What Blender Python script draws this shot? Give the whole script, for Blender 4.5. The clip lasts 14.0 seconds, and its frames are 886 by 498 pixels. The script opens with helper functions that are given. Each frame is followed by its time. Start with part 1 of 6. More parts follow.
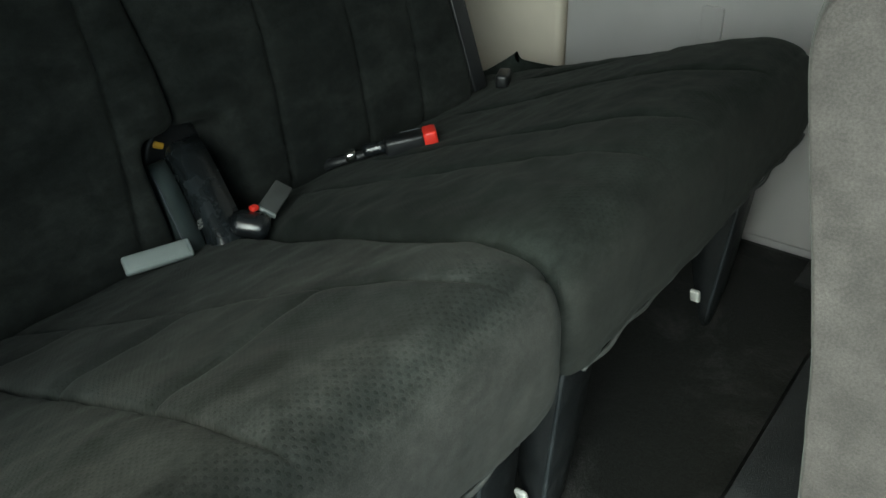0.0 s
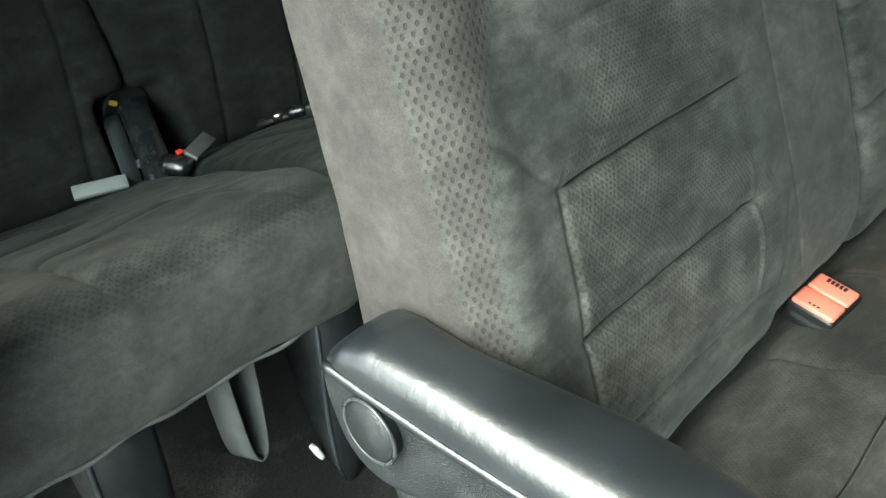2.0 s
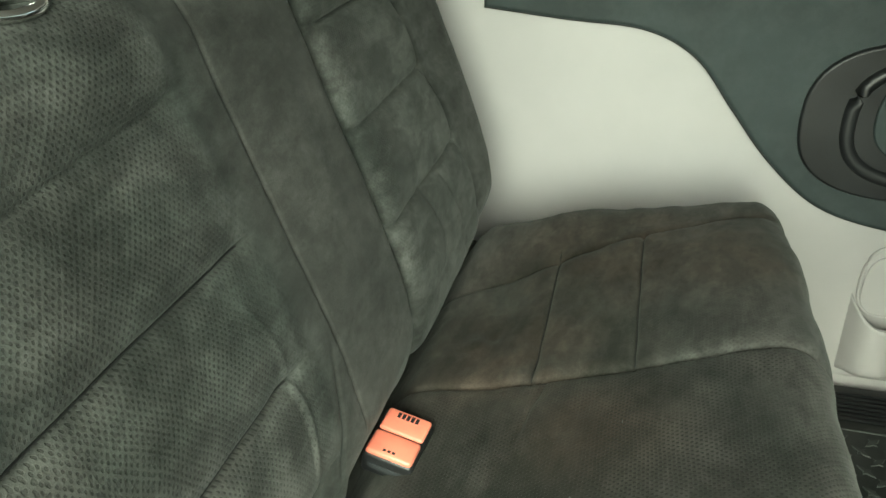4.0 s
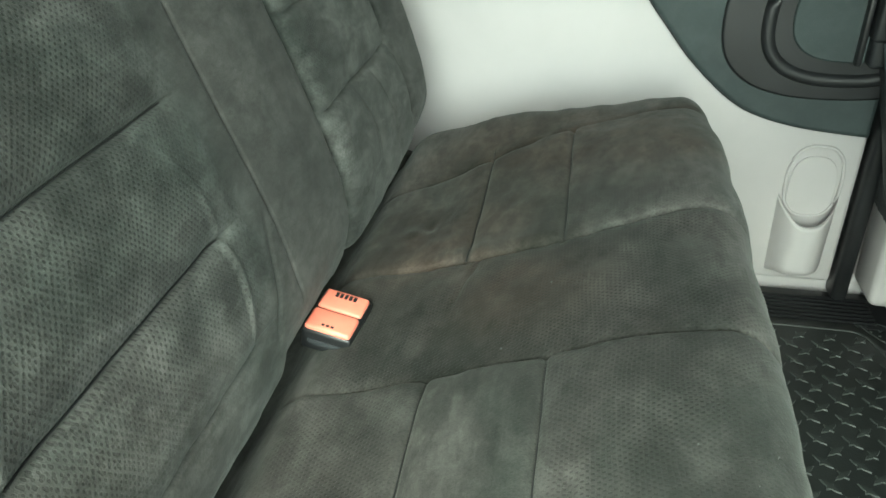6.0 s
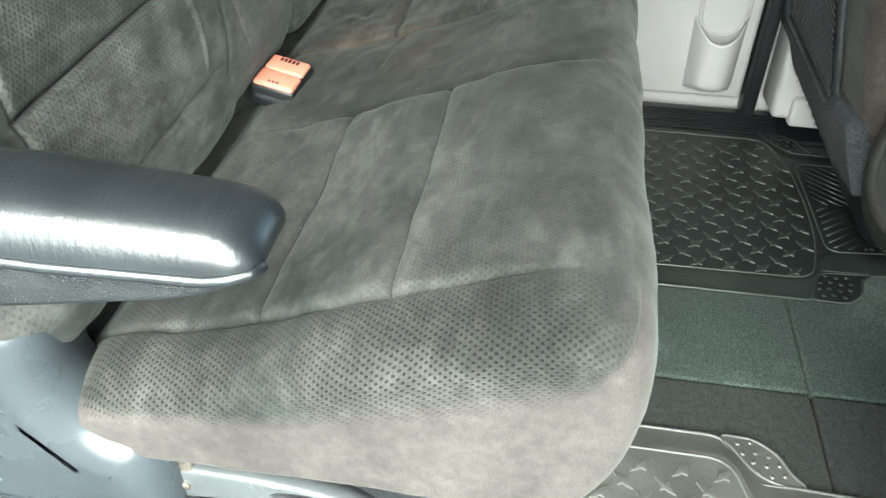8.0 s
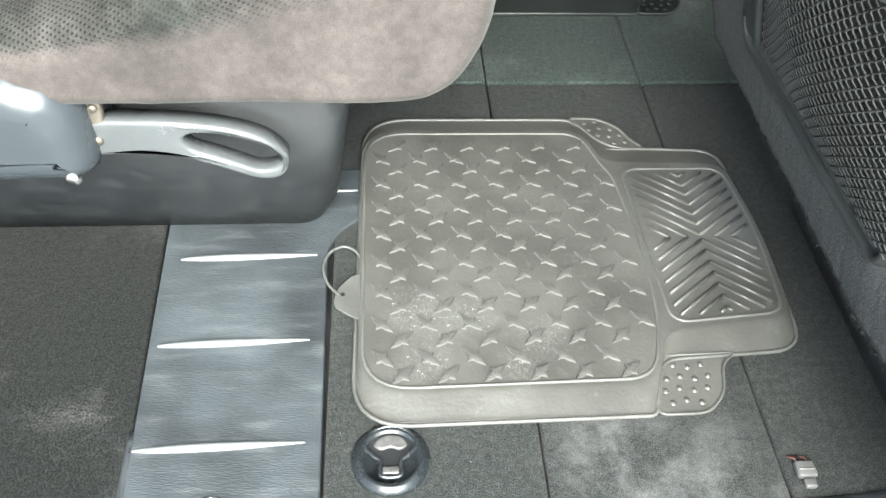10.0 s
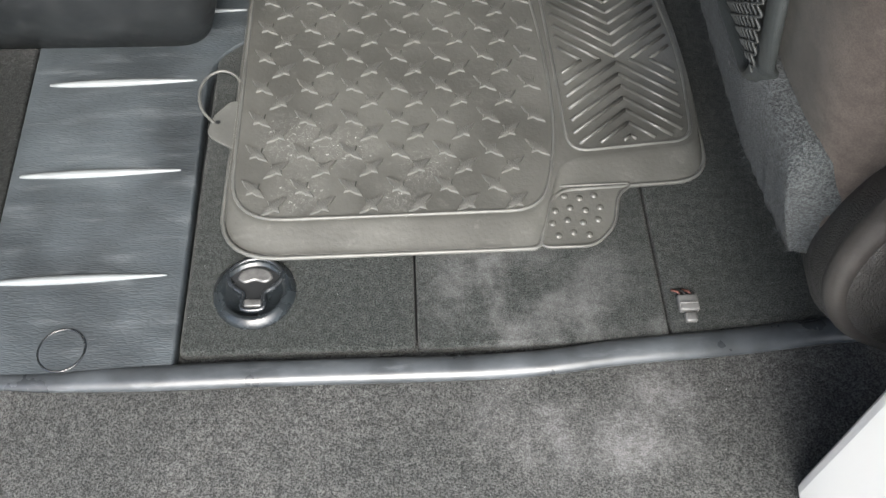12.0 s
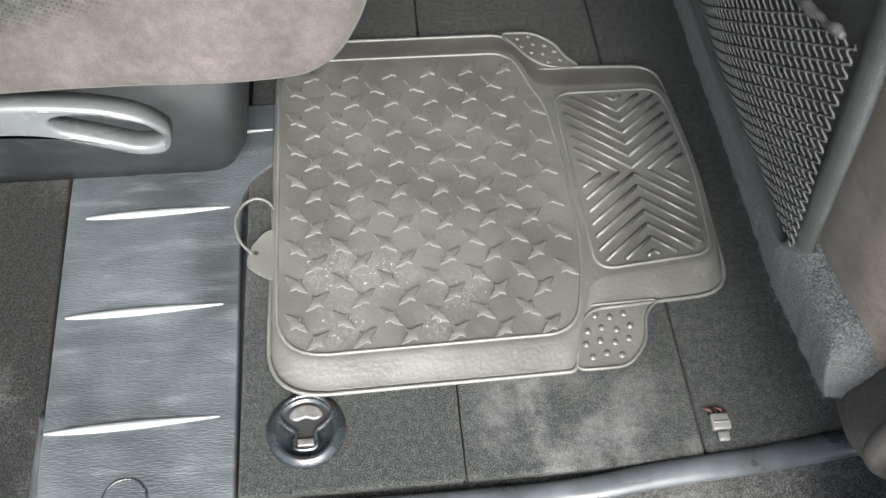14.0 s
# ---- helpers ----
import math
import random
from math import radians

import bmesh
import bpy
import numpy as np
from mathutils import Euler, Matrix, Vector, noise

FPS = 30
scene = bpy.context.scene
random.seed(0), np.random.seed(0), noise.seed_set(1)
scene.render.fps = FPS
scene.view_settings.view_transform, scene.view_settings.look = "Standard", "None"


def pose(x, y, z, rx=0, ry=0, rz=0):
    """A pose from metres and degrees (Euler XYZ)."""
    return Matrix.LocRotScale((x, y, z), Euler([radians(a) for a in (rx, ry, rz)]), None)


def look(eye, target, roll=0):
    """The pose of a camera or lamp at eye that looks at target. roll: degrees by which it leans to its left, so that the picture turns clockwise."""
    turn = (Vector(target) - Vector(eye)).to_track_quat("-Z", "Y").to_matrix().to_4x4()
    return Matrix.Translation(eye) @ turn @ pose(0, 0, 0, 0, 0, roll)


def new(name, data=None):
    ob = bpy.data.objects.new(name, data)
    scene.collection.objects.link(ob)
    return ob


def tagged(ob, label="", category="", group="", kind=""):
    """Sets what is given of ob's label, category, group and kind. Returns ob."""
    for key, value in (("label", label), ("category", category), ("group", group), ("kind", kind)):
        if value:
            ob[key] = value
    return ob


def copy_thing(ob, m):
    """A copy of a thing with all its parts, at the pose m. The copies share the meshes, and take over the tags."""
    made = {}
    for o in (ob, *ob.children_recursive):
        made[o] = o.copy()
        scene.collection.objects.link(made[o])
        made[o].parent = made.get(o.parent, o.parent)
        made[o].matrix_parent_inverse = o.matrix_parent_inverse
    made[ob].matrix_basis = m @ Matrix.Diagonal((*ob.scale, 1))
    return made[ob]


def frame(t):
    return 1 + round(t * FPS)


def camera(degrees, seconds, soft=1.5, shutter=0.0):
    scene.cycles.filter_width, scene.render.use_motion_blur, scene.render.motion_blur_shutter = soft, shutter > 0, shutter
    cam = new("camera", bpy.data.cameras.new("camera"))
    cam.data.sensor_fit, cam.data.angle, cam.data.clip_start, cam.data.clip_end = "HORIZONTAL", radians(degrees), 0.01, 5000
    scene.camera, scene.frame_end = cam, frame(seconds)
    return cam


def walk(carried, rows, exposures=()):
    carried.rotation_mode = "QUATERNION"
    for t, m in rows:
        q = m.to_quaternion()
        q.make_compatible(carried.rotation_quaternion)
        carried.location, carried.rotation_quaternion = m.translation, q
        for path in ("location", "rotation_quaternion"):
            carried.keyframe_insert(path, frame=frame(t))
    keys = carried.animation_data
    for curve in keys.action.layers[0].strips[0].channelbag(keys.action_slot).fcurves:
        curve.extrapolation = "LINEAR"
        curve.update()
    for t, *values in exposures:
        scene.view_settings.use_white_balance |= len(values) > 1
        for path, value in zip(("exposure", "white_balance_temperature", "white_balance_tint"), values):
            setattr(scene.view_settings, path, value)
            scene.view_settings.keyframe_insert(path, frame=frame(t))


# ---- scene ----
cam = camera(57.8, 14.0)
SUN_UP, SUN_TURN, SUN, SKY, DOOR_LIGHT = 50.0, 182.0, 1.0, 0.15, 12.0
PATH = [
    (0, (0.052, -0.054, 0.824), (-1.016, 1.27, -0.228), -1.9),
    (0.5, (0.119, -0.079, 0.84), (-1.036, 1.164, -0.219), -3.2),
    (1, (0.204, -0.093, 0.861), (-0.967, 1.133, -0.2), -2.9),
    (1.5, (0.305, -0.08, 0.843), (-0.889, 1.127, -0.214), -3.1),
    (2, (0.387, -0.049, 0.85), (-0.826, 1.149, -0.197), -3.9),
    (2.5, (0.419, 0.001, 0.859), (-0.637, 1.334, -0.192), -3.3),
    (3, (0.407, 0.075, 0.868), (-0.403, 1.585, -0.162), -1.4),
    (3.5, (0.376, 0.147, 0.88), (-0.203, 1.797, -0.091), -0.5),
    (5.8, (0.413, 0.112, 0.815), (0.081, 1.818, -0.174), -1.1),
    (6, (0.412, 0.095, 0.807), (0.078, 1.771, -0.232), -1.1),
    (6.5, (0.422, 0.044, 0.79), (0.079, 1.642, -0.363), -0.7),
    (7, (0.436, 0.002, 0.774), (0.086, 1.543, -0.452), 0.2),
    (7.2, (0.45, -0.014, 0.771), (0.088, 1.505, -0.478), 0.0),
    (9.3, (0.5, -0.217, 0.773), (0.628, 1.309, -0.514), 3.0),
    (9.5, (0.483, -0.24, 0.741), (0.628, 1.239, -0.598), 3.3),
    (10, (0.481, -0.291, 0.682), (0.614, 1.047, -0.798), 3.3),
    (10.5, (0.526, -0.302, 0.676), (0.631, 0.871, -0.941), 2.4),
    (11, (0.59, -0.289, 0.671), (0.7, 0.828, -0.984), 2.3),
    (11.5, (0.618, -0.276, 0.656), (0.722, 0.8, -1.026), 2.3),
    (12, (0.619, -0.28, 0.636), (0.699, 0.753, -1.075), 2.2),
    (12.5, (0.627, -0.266, 0.645), (0.697, 0.738, -1.083), 2.5),
    (13, (0.615, -0.227, 0.686), (0.69, 0.796, -1.031), 2.4),
    (13.5, (0.596, -0.18, 0.73), (0.721, 0.844, -0.983), 3.4),
    (14, (0.561, -0.185, 0.724), (0.708, 0.84, -0.987), 3.2),
]
EXPOSURES = [(0.0, 1.5, 6450, -10), (0.5, 1.98, 5750, -19), (1.0, 2.55, 6150, -15), (1.5, 2.55, 6280, -8), (2.0, 2.25, 6500, -7), (3.0, 2.35, 7050, -14), (3.5, 2.1, 7350, -15), (6.0, 2.4, 6550, -14),
             (7.2, 2.7, 6350, -8), (9.3, 2.62, 6400, -2), (10.5, 2.46, 6550, 4), (11.0, 2.38, 6550, 5), (12.0, 1.7, 6650, 8), (12.5, 1.65, 6650, 8), (13.0, 1.35, 6650, 8), (13.5, 1.92, 6650, 8), (14.0, 2.2, 6650, 8)]
walk(cam, [(t, look(eye, target, roll)) for t, eye, target, roll in PATH], EXPOSURES)

# ---- world and light ----
world = bpy.data.worlds.new("sky")
scene.world = world
world.use_nodes = True
wn = world.node_tree
sky = wn.nodes.new("ShaderNodeTexSky")
sky.sky_type = "NISHITA"
sky.sun_disc = False
sky.sun_elevation = radians(SUN_UP)
sky.sun_rotation = radians(SUN_TURN)
sky.dust_density = 3.0
wn.links.new(sky.outputs[0], wn.nodes["Background"].inputs[0])
wn.nodes["Background"].inputs[1].default_value = SKY

sun_data = bpy.data.lights.new("sun", "SUN")
sun_data.energy, sun_data.angle, sun_data.color = SUN, radians(30), (1.0, 0.98, 0.95)
sun = new("sun", sun_data)
sun.matrix_world = look((0, 0, 0), (-math.sin(radians(SUN_TURN)) * math.cos(radians(SUN_UP)),
                                    -math.cos(radians(SUN_TURN)) * math.cos(radians(SUN_UP)), -math.sin(radians(SUN_UP))))

door_light = bpy.data.lights.new("door_daylight", "AREA")
door_light.shape, door_light.size, door_light.size_y, door_light.energy = "RECTANGLE", 1.35, 1.25, DOOR_LIGHT
door_light.spread = radians(116)
door_lamp = new("door_daylight", door_light)
door_lamp.matrix_world = look((0.66, -1.15, 1.15), (0.62, 0.36, 0.25))


# ---- materials ----
def node(tree, kind, **inputs):
    n = tree.nodes.new(kind)
    for key, value in inputs.items():
        key = key.replace("_", " ")
        if isinstance(value, bpy.types.NodeSocket):
            tree.links.new(value, n.inputs[key])
        else:
            n.inputs[key].default_value = value
    return n


def calc(tree, op, a, b=None, c=None):
    n = tree.nodes.new("ShaderNodeMath")
    n.operation = op
    for k, v in enumerate((a, b, c)):
        if v is None:
            continue
        if isinstance(v, bpy.types.NodeSocket):
            tree.links.new(v, n.inputs[k])
        else:
            n.inputs[k].default_value = v
    return n.outputs[0]


def spread(tree, v, lo, hi, out_lo=0.0, out_hi=1.0, smooth=True):
    n = tree.nodes.new("ShaderNodeMapRange")
    n.interpolation_type = "SMOOTHSTEP" if smooth else "LINEAR"
    tree.links.new(v, n.inputs[0])
    for k, x in zip((1, 2, 3, 4), (lo, hi, out_lo, out_hi)):
        n.inputs[k].default_value = x
    return n.outputs[0]


def blend(tree, fac, a, b, mode="MIX"):
    n = tree.nodes.new("ShaderNodeMix")
    n.data_type, n.blend_type = "RGBA", mode
    for k, v in ((0, fac), (6, a), (7, b)):
        if isinstance(v, bpy.types.NodeSocket):
            tree.links.new(v, n.inputs[k])
        elif k == 0:
            n.inputs[k].default_value = v
        else:
            n.inputs[k].default_value = (*v, 1) if len(v) == 3 else v
    return n.outputs[2]


def place(tree, scale=(1, 1, 1), turn=(0, 0, 0)):
    tc = tree.nodes.new("ShaderNodeTexCoord")
    mp = tree.nodes.new("ShaderNodeMapping")
    mp.inputs["Scale"].default_value = scale
    mp.inputs["Rotation"].default_value = turn
    tree.links.new(tc.outputs["Object"], mp.inputs[0])
    return mp.outputs[0]


def grain(tree, where, scale, detail=4.0, rough=0.55, distort=0.0):
    n = node(tree, "ShaderNodeTexNoise", Vector=where, Scale=scale, Detail=detail, Roughness=rough, Distortion=distort)
    return n.outputs[0]


def material(name):
    m = bpy.data.materials.new(name)
    m.use_nodes = True
    return m, m.node_tree, m.node_tree.nodes["Principled BSDF"]


def bumped(tree, bsdf, height, distance, strength=1.0, after=None):
    n = node(tree, "ShaderNodeBump", Height=height, Distance=distance, Strength=strength)
    if after is not None:
        tree.links.new(after.outputs[0], n.inputs["Normal"])
    tree.links.new(n.outputs[0], bsdf.inputs["Normal"])
    return n


def plain(name, colour, rough=0.5, vary=0.15, scale=8.0, fine=300.0, bump=0.0003, metal=0.0, spec=0.5, scuff=0.0, wet=(), pits=0.0, crease=0.0):
    """Moulded or painted surface: two scales of colour, uneven gloss, a fine grain and pale scuffs."""
    m, t, b = material(name)
    w = place(t)
    big, small = grain(t, w, scale, 5.0), grain(t, w, fine, 2.0)
    dark = tuple(c * (1 - vary) for c in colour)
    light = tuple(min(1.0, c * (1 + vary)) for c in colour)
    col = blend(t, spread(t, big, 0.3, 0.7), dark, light)
    if scuff:
        marks = grain(t, place(t, (1, 4, 1), (0, 0, 0.6)), 22.0, 6.0, 0.7)
        col = blend(t, spread(t, marks, 0.55, 0.8, 0.0, scuff), col, tuple(min(1.0, c * 2.2 + 0.04) for c in colour))
    if pits:
        col = blend(t, spread(t, grain(t, w, 420.0, 2.0, 0.9), 0.68, 0.74, 0.0, pits), col, tuple(c * 0.35 for c in colour))
        col = blend(t, spread(t, grain(t, w, 60.0, 5.0, 0.75), 0.56, 0.74, 0.0, pits), col, tuple(min(1.0, c * 1.9) for c in colour))
    if wet:
        col = blend(t, splashes(t, w, wet, 130.0, 0.0, 0.016, 0.26, True), col, (0.5, 0.5, 0.49))
        col = blend(t, splashes(t, w, wet, 210.0, 0.60, 0.68, 0.9), col, (0.6, 0.6, 0.59))
    t.links.new(col, b.inputs["Base Color"])
    t.links.new(spread(t, big, 0.25, 0.75, rough * 0.85, min(1.0, rough * 1.2)), b.inputs["Roughness"])
    b.inputs["Metallic"].default_value = metal
    b.inputs["Specular IOR Level"].default_value = spec
    if bump:
        n1 = bumped(t, b, small, bump)
        if crease:
            bumped(t, b, grain(t, place(t, (1.0, 0.22, 0.22), (0.0, 0.0, 0.1)), 170.0, 5.0, 0.65, 0.3), crease, 1.0, n1)
    return m


def splashes(t, w, spots, scale, lo, hi, most, thin=False):
    """Where dust or spilt water has dried: soft round areas broken up by noise."""
    sep = node(t, "ShaderNodeSeparateXYZ", Vector=w)
    total = None
    for x, y, r in spots:
        dx, dy = calc(t, "SUBTRACT", sep.outputs[0], x), calc(t, "SUBTRACT", sep.outputs[1], y)
        d = calc(t, "SQRT", calc(t, "ADD", calc(t, "MULTIPLY", dx, dx), calc(t, "MULTIPLY", dy, dy)))
        m = spread(t, d, r * 0.1, r, 1.0, 0.0)
        total = m if total is None else calc(t, "MAXIMUM", total, m)
    broken = grain(t, w, scale, 6.0, 0.7, 0.1)
    if thin:
        broken = spread(t, calc(t, "ABSOLUTE", calc(t, "SUBTRACT", broken, 0.5)), lo, hi, 1.0, 0.0)
    else:
        broken = spread(t, broken, lo, hi)
    return calc(t, "MULTIPLY", calc(t, "MULTIPLY", total, broken), most)


def suede(name="grey_velour", dark=(0.018, 0.022, 0.019), light=(0.057, 0.057, 0.053), nap=(0.088, 0.083, 0.078), side=(0.066, 0.0565, 0.054), stains=(), browned=(), sheen=0.1, streak=0.16):
    """Grey velour: smears of brushed nap, stains, a perforated net and a fine knit where the mesh asks for them."""
    m, t, b = material(name)

    def asked(key, out):
        at = t.nodes.new("ShaderNodeAttribute")
        at.attribute_name = key
        return at.outputs[out]
    u, v, band = node(t, "ShaderNodeSeparateXYZ", Vector=asked("cloth", "Vector")).outputs
    plush, knit = asked("plush", "Fac"), asked("knit", "Fac")
    w = place(t)
    warp = grain(t, w, 9.0, 2.0)
    uu = calc(t, "ADD", u, calc(t, "MULTIPLY", warp, 0.010))
    vv = calc(t, "ADD", v, calc(t, "MULTIPLY", warp, 0.012))

    def net(pu, pv, flat, lo, hi, most):
        cu = calc(t, "COSINE", calc(t, "MULTIPLY", uu, 2 * math.pi / pu))
        cv = calc(t, "COSINE", calc(t, "MULTIPLY", vv, 2 * math.pi / pv))
        bias = calc(t, "MULTIPLY", calc(t, "SUBTRACT", calc(t, "ABSOLUTE", cv), 1.0), flat)
        return spread(t, calc(t, "ADD", calc(t, "MULTIPLY", cu, cv), bias), lo, hi, 0.0, most)
    worn = spread(t, grain(t, w, 14.0, 3.0), 0.25, 0.5, 0.55, 1.0)
    rubbed = spread(t, grain(t, w, 8.0, 3.0), 0.34, 0.54, 0.42, 1.0)
    holes = calc(t, "MULTIPLY", calc(t, "MULTIPLY", net(0.0076, 0.0100, 0.25, 0.12, 0.70, 0.46), band), worn)
    fine = calc(t, "MULTIPLY", calc(t, "MULTIPLY", net(0.0050, 0.0064, 0.2, 0.16, 0.50, 0.85), knit), rubbed)
    dots = calc(t, "MAXIMUM", holes, fine)
    threads = calc(t, "MULTIPLY", calc(t, "SUBTRACT", calc(t, "MULTIPLY", band, worn), holes), 0.3)
    patches = grain(t, place(t, (1.0, 0.55, 1.0), (0.3, 0.1, 0.5)), 9.0, 6.0, 0.58, 0.3)
    broad = grain(t, place(t, (1.0, 0.6, 1.0), (0.1, 0.2, 0.3)), 4.0, 5.0, 0.55, 0.3)
    wipes = grain(t, place(t, (8, 4.2, 8), (0.2, 0.1, 0.15)), 3.2, 5.0, 0.6, 0.4)
    strokes = grain(t, place(t, (24, 10, 24), (0.15, 0.2, 0.2)), 2.0, 5.0, 0.65, 0.3)
    pile = grain(t, w, 900.0, 2.0, 0.7)
    mottle = grain(t, w, 120.0, 3.0, 0.6)
    marks = grain(t, place(t, (1.3, 0.8, 1.3), (0.4, 0.2, 0.1)), 26.0, 7.0, 0.68, 0.5)
    calm = calc(t, "SUBTRACT", 1.0, calc(t, "MULTIPLY", plush, 0.6))

    def shade(fac, value, lo, hi, depth):
        return blend(t, fac, col, blend(t, spread(t, value, lo, hi), (1 - depth,) * 3, (1 + depth,) * 3), "MULTIPLY")
    mid = tuple((p + q) / 2 for p, q in zip(dark, light))
    col = blend(t, spread(t, patches, 0.36, 0.64), tuple(0.55 * p + 0.45 * q for p, q in zip(dark, mid)), light)
    col = blend(t, spread(t, broad, 0.48, 0.68, 0.0, 0.38), col, nap)
    col = blend(t, spread(t, broad, 0.33, 0.44, 0.30, 0.0), col, tuple(c * 0.8 for c in dark))
    col = blend(t, calc(t, "MULTIPLY", plush, 0.85), col, side)
    col = shade(calm, wipes, 0.40, 0.60, streak)
    col = shade(calm, strokes, 0.40, 0.60, streak * 0.8)
    col = blend(t, calc(t, "MULTIPLY", calm, spread(t, marks, 0.50, 0.66, 0.0, 2.4 * streak)), col, (0.45, 0.47, 0.46), "MULTIPLY")
    col = blend(t, calc(t, "MULTIPLY", calm, spread(t, marks, 0.30, 0.42, 1.8 * streak, 0.0)), col, (1.5, 1.48, 1.45), "MULTIPLY")
    col = shade(1.0, mottle, 0.3, 0.7, 0.09)
    col = shade(1.0, pile, 0.3, 0.7, 0.16)
    if stains:
        col = blend(t, splashes(t, w, stains, 18.0, 0.3, 0.55, 0.8), col, (0.5, 0.5, 0.49), "MULTIPLY")
    if browned:
        col = blend(t, splashes(t, w, browned, 9.0, 0.22, 0.50, 1.0), col, (0.95, 0.74, 0.64), "MULTIPLY")
    col = blend(t, calc(t, "MAXIMUM", threads, 0.0), col, (1.45, 1.42, 1.38), "MULTIPLY")
    col = blend(t, calc(t, "MULTIPLY", knit, rubbed), col, (0.84, 0.80, 0.80), "MULTIPLY")
    col = blend(t, dots, col, (0.2, 0.2, 0.2), "MULTIPLY")
    t.links.new(col, b.inputs["Base Color"])
    b.inputs["Roughness"].default_value = 0.95
    b.inputs["Specular IOR Level"].default_value = 0.15
    b.inputs["Sheen Weight"].default_value = sheen
    b.inputs["Sheen Roughness"].default_value = 0.45
    b.inputs["Sheen Tint"].default_value = (0.75, 0.8, 0.76, 1)
    n1 = bumped(t, b, wipes, 0.0028 * streak)
    n2 = bumped(t, b, pile, 0.0003, 0.7, n1)
    bumped(t, b, calc(t, "MULTIPLY", dots, -1.0), 0.0008, 1.0, n2)
    return m


def carpet(name, colour, dust, dusty=0.5, pile_size=620.0, depth=0.0016, strong=1.0, spots=()):
    m, t, b = material(name)
    w = place(t)
    pile, tufts, big = grain(t, w, pile_size, 2.0, 0.9), grain(t, w, 150.0, 3.0, 0.8), grain(t, w, 6.0, 6.0, 0.65, 0.4)
    col = blend(t, spread(t, big, 0.48, 0.75, 0.0, dusty), colour, dust)
    col = blend(t, 1.0, col, blend(t, spread(t, pile, 0.40, 0.60), (1 - 0.45 * strong,) * 3, (1 + 0.45 * strong,) * 3), "MULTIPLY")
    col = blend(t, 1.0, col, blend(t, spread(t, tufts, 0.35, 0.65), (1 - 0.18 * strong,) * 3, (1 + 0.18 * strong,) * 3), "MULTIPLY")
    if spots:
        col = blend(t, splashes(t, w, spots, 16.0, 0.38, 0.75, 0.30), col, (0.30, 0.30, 0.305))
    lint = grain(t, w, 260.0, 2.0, 0.9)
    col = blend(t, spread(t, lint, 0.74, 0.82, 0.0, 0.35), col, (0.25, 0.25, 0.24))
    t.links.new(col, b.inputs["Base Color"])
    b.inputs["Roughness"].default_value = 1.0
    b.inputs["Specular IOR Level"].default_value = 0.1
    b.inputs["Sheen Weight"].default_value = 0.06
    n1 = bumped(t, b, tufts, depth)
    bumped(t, b, pile, depth * 0.7, 1.0, n1)
    return m


def leather_grain(name, colour, rough, cell=260.0, depth=0.0006, dusty=0.25, stretch=(1, 1, 1), spec=0.5, vary=0.2):
    m, t, b = material(name)
    w = place(t)
    n = node(t, "ShaderNodeTexVoronoi", Vector=place(t, stretch), Scale=cell)
    n.feature = "DISTANCE_TO_EDGE"
    big, mid = grain(t, w, 7.0, 5.0), grain(t, place(t, stretch), 45.0, 4.0, 0.6)
    col = blend(t, spread(t, big, 0.3, 0.7), tuple(c * (1 - vary) for c in colour), tuple(c * (1 + vary) for c in colour))
    col = blend(t, spread(t, mid, 0.5, 0.8, 0.0, dusty), col, tuple(min(1, c * 1.8 + 0.05) for c in colour))
    t.links.new(col, b.inputs["Base Color"])
    t.links.new(spread(t, mid, 0.3, 0.7, rough * 0.85, rough * 1.25), b.inputs["Roughness"])
    b.inputs["Specular IOR Level"].default_value = spec
    n1 = bumped(t, b, spread(t, n.outputs["Distance"], 0.0, 0.25), depth)
    bumped(t, b, mid, depth * 1.2, 1.0, n1)
    return m


# dust wiped into the carpet, and drying splashes on the mat: (x, y, radius)
NEAR_DUST = ((0.70, 0.04, 0.11), (0.80, 0.03, 0.09))
DUST = ((0.72, -0.062, 0.075), (0.803, -0.079, 0.07), (0.834, -0.041, 0.05), (0.697, 0.079, 0.075), (0.80, 0.032, 0.07), (0.74, 0.04, 0.05))
WET = ((0.507, 0.225, 0.050), (0.560, 0.215, 0.040), (0.515, 0.160, 0.035), (0.635, 0.186, 0.035), (0.610, 0.150, 0.03))
M_SUEDE = suede(stains=((0.27, 0.45, 0.11), (0.30, 0.66, 0.12), (0.24, 0.86, 0.10), (0.46, 0.60, 0.09), (0.40, 0.95, 0.09), (0.36, 0.40, 0.07), (0.30, 0.275, 0.075), (0.40, 0.275, 0.075), (0.49, 0.28, 0.07), (0.50, 0.38, 0.07)), browned=((0.36, 1.02, 0.26), (0.27, 0.84, 0.20), (0.50, 1.0, 0.20), (0.36, 0.70, 0.12)), streak=0.18)
# Bench velour again: faces lightened for missing light, side darkened against strong door light.
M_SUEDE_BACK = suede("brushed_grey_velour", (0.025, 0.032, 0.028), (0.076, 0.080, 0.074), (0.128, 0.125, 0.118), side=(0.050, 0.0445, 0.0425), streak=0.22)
# Bench velour with the shade of the van's rear mixed into its colour.
M_SUEDE_REAR = suede("rear_velour_shaded", (0.014, 0.017, 0.016), (0.030, 0.033, 0.031), (0.052, 0.054, 0.051), (0.058, 0.058, 0.054), stains=((-0.305, 0.188, 0.024), (-0.304, 0.205, 0.022), (-0.31, 0.172, 0.018), (-0.33, 0.33, 0.03)), sheen=0.05)
